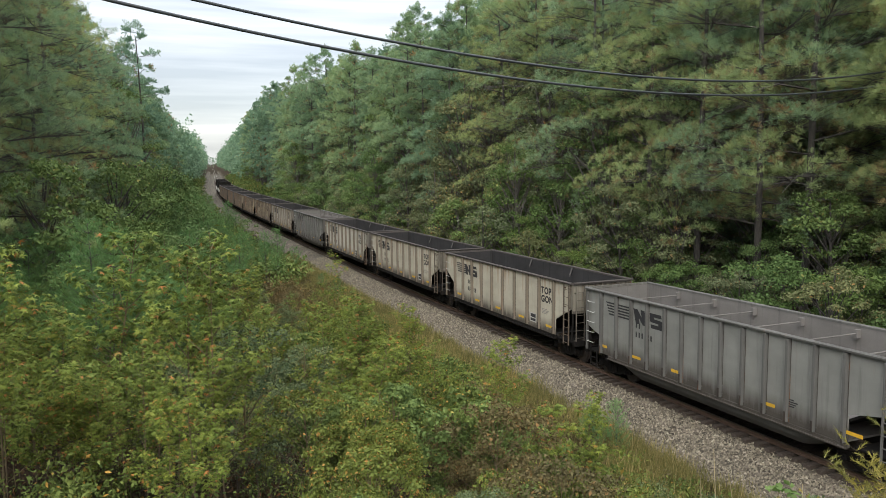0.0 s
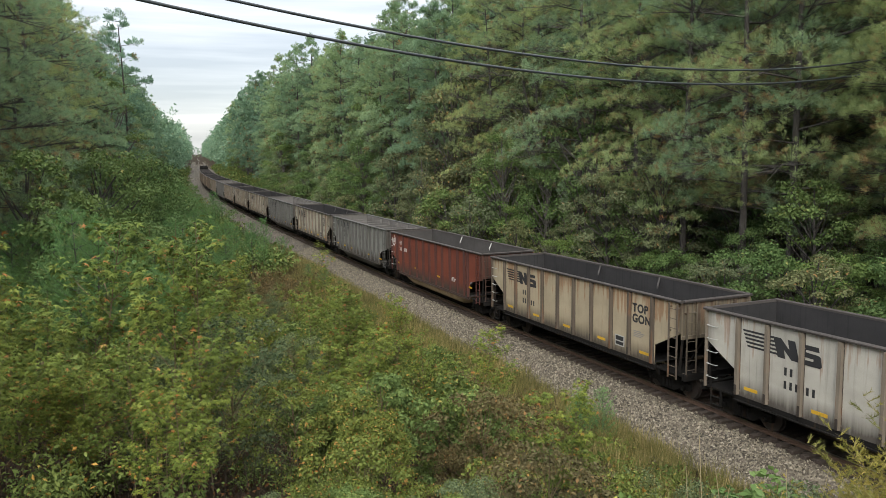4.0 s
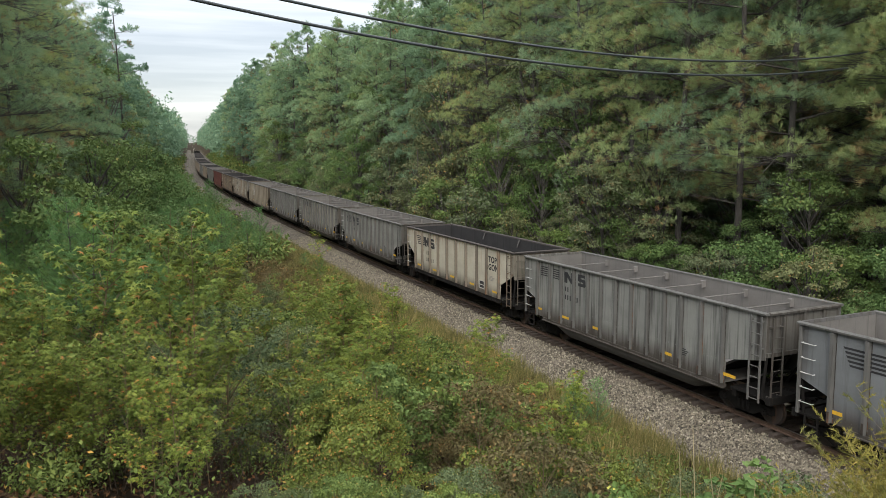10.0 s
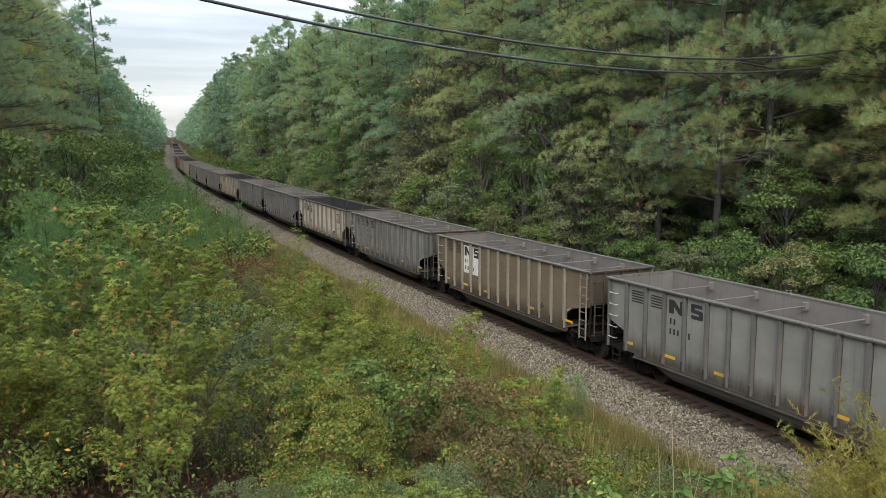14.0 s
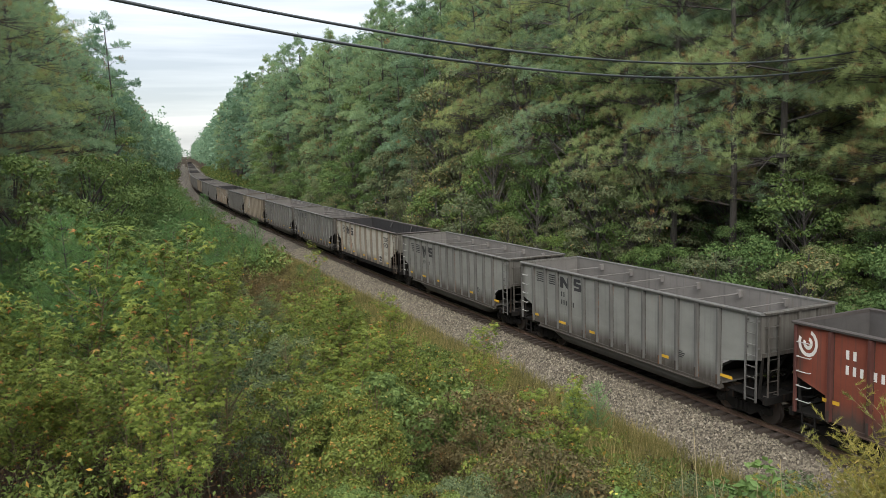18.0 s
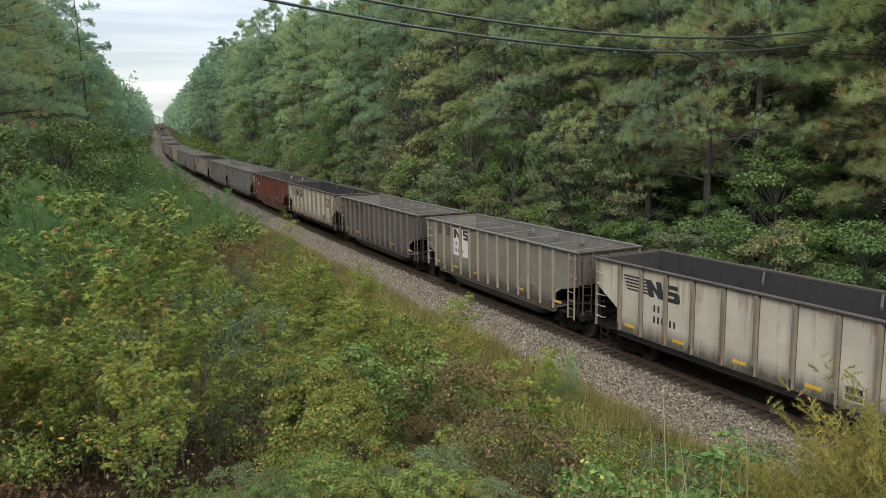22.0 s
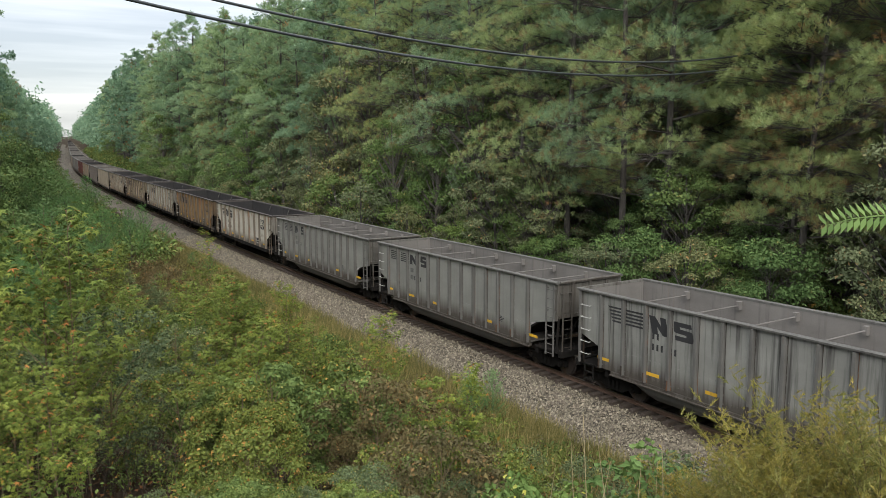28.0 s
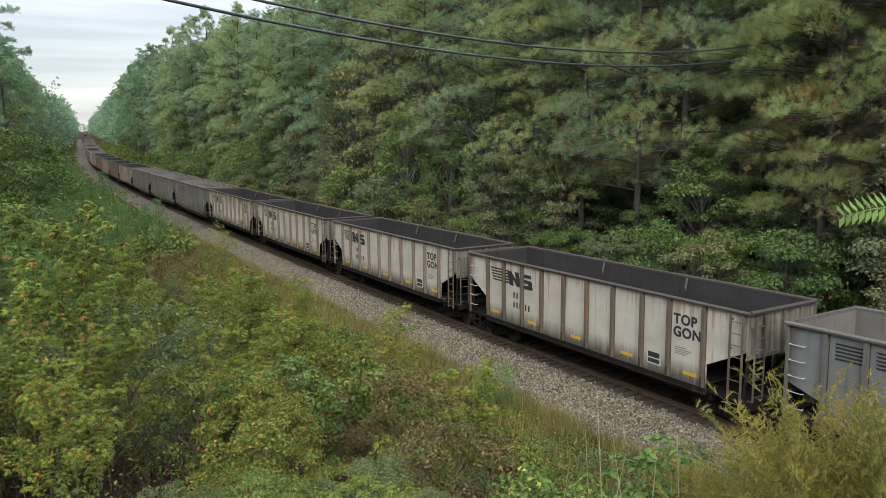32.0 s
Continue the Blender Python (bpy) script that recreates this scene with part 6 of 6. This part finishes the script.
VINES = [clump_shape(430 + k, 1.75, 0.85, 18, 1150, 0.082, "vine_leaves", 0.15, "stem", False, 0.30, 0.85) for k in range(3)]
for k in range(9):
    az = 39.5 + 10.0 * ((k * 0.618) % 1.0)
    far_off = 7.1 + 1.5 * ((k * 0.377) % 1.0)
    x, y = far_off * math.sin(radians(az)), far_off * math.cos(radians(az))
    crest = 9.93 - far_off * math.tan(radians(25.0 + 2.0 * ((k * 0.71) % 1.0)))
    plant("vine_mound", VINES[k % 3], x, y, max(0.35, (crest - float(ground_z(x, y))) / 1.75), "mound of broad pale green vine leaves on the slope", "vine", "vines on the slope")
SPRIG = clump_shape(440, 1.5, 0.42, 9, 150, 0.075, "vine_leaves", 0.35, "stem", False, 0.30, 0.6)
for az, dip, far_off in ((47.4, 21.0, 8.2), (49.0, 20.4, 8.0), (51.0, 21.4, 7.8), (46.0, 22.4, 8.5)):
    x, y = far_off * math.sin(radians(az)), far_off * math.cos(radians(az))
    high = 9.93 - far_off * math.tan(radians(dip)) - float(ground_z(x, y))
    plant("vine_sprig", SPRIG, x, y, max(0.5, high / 1.6), "thin sprig of pale green leaves above the weeds", "vine", "vines on the slope")
for k in range(16):
    az = 40.0 + 22.0 * ((k * 0.618 + 0.2) % 1.0)
    far_off = 5.6 + 1.6 * ((k * 0.41) % 1.0)
    x, y = far_off * math.sin(radians(az)), far_off * math.cos(radians(az))
    high = 9.93 - far_off * math.tan(radians(20.5 + 4 * ((k * 0.29) % 1.0))) - float(ground_z(x, y))
    stalk = Build()
    tube(stalk, [(0, 0, 0), (0.03 * math.sin(k), 0.02, high * 0.5), (0.12 * math.sin(k * 2.1), 0.1 * math.cos(k * 1.3), high)], [0.006, 0.005, 0.002], 4)
    straw = tagged(new("dry_stalk", stalk.mesh("dry_stalk", "straw")), "thin dry straw-coloured weed stalk on the slope", "stalk", "dry stalks on the slope")
    straw.matrix_basis = Matrix.Translation((x, y, float(ground_z(x, y)) - 0.05))


def sumac(x, y):
    """A sapling with long feathered leaves that reach out over the slope."""
    ob = tagged(new("sumac_sapling"), "bright green sapling with long feathered leaves", "sapling")
    ob.matrix_basis = Matrix.Translation((x, y, float(ground_z(x, y)) - 0.05))
    stem = Build()
    tube(stem, [(0, 0, 0), (0.05, 0.02, 1.8), (-0.02, 0.06, 3.44)], [0.03, 0.022, 0.012], 6)
    part("stem", stem.mesh("stem", "stem"), ob)
    for k in range(7):
        a = radians(35 + k * 51)
        out = Vector((math.cos(a), math.sin(a), 0.25))
        p0 = Vector((-0.02, 0.06, 3.22 + 0.04 * k))
        fr = Build()
        pts = [p0 + out * t * 0.62 + Vector((0, 0, -0.2 * t * t)) for t in (0, 0.25, 0.5, 0.75, 1.0)]
        tube(fr, pts, [0.008, 0.007, 0.006, 0.005, 0.003], 4)
        side = (Vector((-out.y, out.x, 0)) * 0.6 + Vector((0, 0, 0.8 if k % 2 else -0.8))).normalized()
        for i in range(15):
            t = 0.12 + i * 0.062
            p = p0 + out * t * 0.62 + Vector((0, 0, -0.2 * t * t))
            for g in (-1, 1):
                d = (side * g + out * 0.45 + Vector((0, 0, -0.15))).normalized()
                w = out.normalized() * 0.019
                L = 0.13 * (1 - 0.5 * abs(t - 0.5))
                fr.add([p, p + d * L * 0.4 + w, p + d * L, p + d * L * 0.4 - w], [(0, 1, 2, 3)])
        part("leaf", fr.mesh("leaf", "vine_leaves"), ob)


sumac(5.1, 2.2)

# ---------------------------------------------------------------- overhead cables
def cable(a, b, sag, r, label):
    cu = bpy.data.curves.new("overhead_cable", "CURVE")
    cu.dimensions, cu.bevel_depth, cu.bevel_resolution, cu.use_fill_caps = "3D", r, 2, True
    sp = cu.splines.new("POLY")
    n = 48
    sp.points.add(n - 1)
    a, b = Vector(a), Vector(b)
    for i in range(n):
        t = i / (n - 1)
        p = a.lerp(b, t)
        sp.points[i].co = (p.x, p.y, p.z - 4 * sag * t * (1 - t), 1)
    cu.materials.append(MATS["cable_rubber"])
    tagged(new("overhead_cable", cu), label, "cable", "cables over the track")


cable((-12, 13.6, 15.61), (40, 24, 15.66), 3.14, 0.034, "black overhead cable sagging across the cutting")
cable((-12, 13.6, 15.25), (40, 24, 15.05), 3.11, 0.036, "black overhead cable, the lower of two")

# ---------------------------------------------------------------- ties, piece by piece
def ties():
    b = Build()
    b.box(-1.3, 1.3, -0.11, 0.11, -0.34, -0.175)
    me = b.mesh("tie", "tie_wood")
    row = tagged(new("track_ties"), "dark creosoted wooden ties under the rails", "railway ties", kind="structure")
    rest = []
    k = 0
    s = -640.0
    while s < 420:
        ob_at = (float(track_x(s)), s, float(track_z(s)))
        if 0 <= s < 95:
            part("tie", me, row, "", Matrix.Translation(ob_at) @ pose(0, 0, 0, 0, 0, rng.normal() * 0.6) @ pose(rng.normal() * 0.03, 0, 0.004 * rng.normal()))
        else:
            rest.append((*ob_at, 0.0, 1.0))
        s += 0.5
    v = np.array(b.v, dtype=float)
    f = np.array(b.f)
    P = np.array(rest)
    V = (v[None] + P[:, None, :3]).reshape(-1, 3)
    F = (f[None] + (np.arange(len(P)) * 8)[:, None, None]).reshape(-1, 4)
    ob = part("tie_rest", mesh_of("tie_rest", V, F, "tie_wood"), row)
    ob["kind"] = "stuff"


ties()
motions()
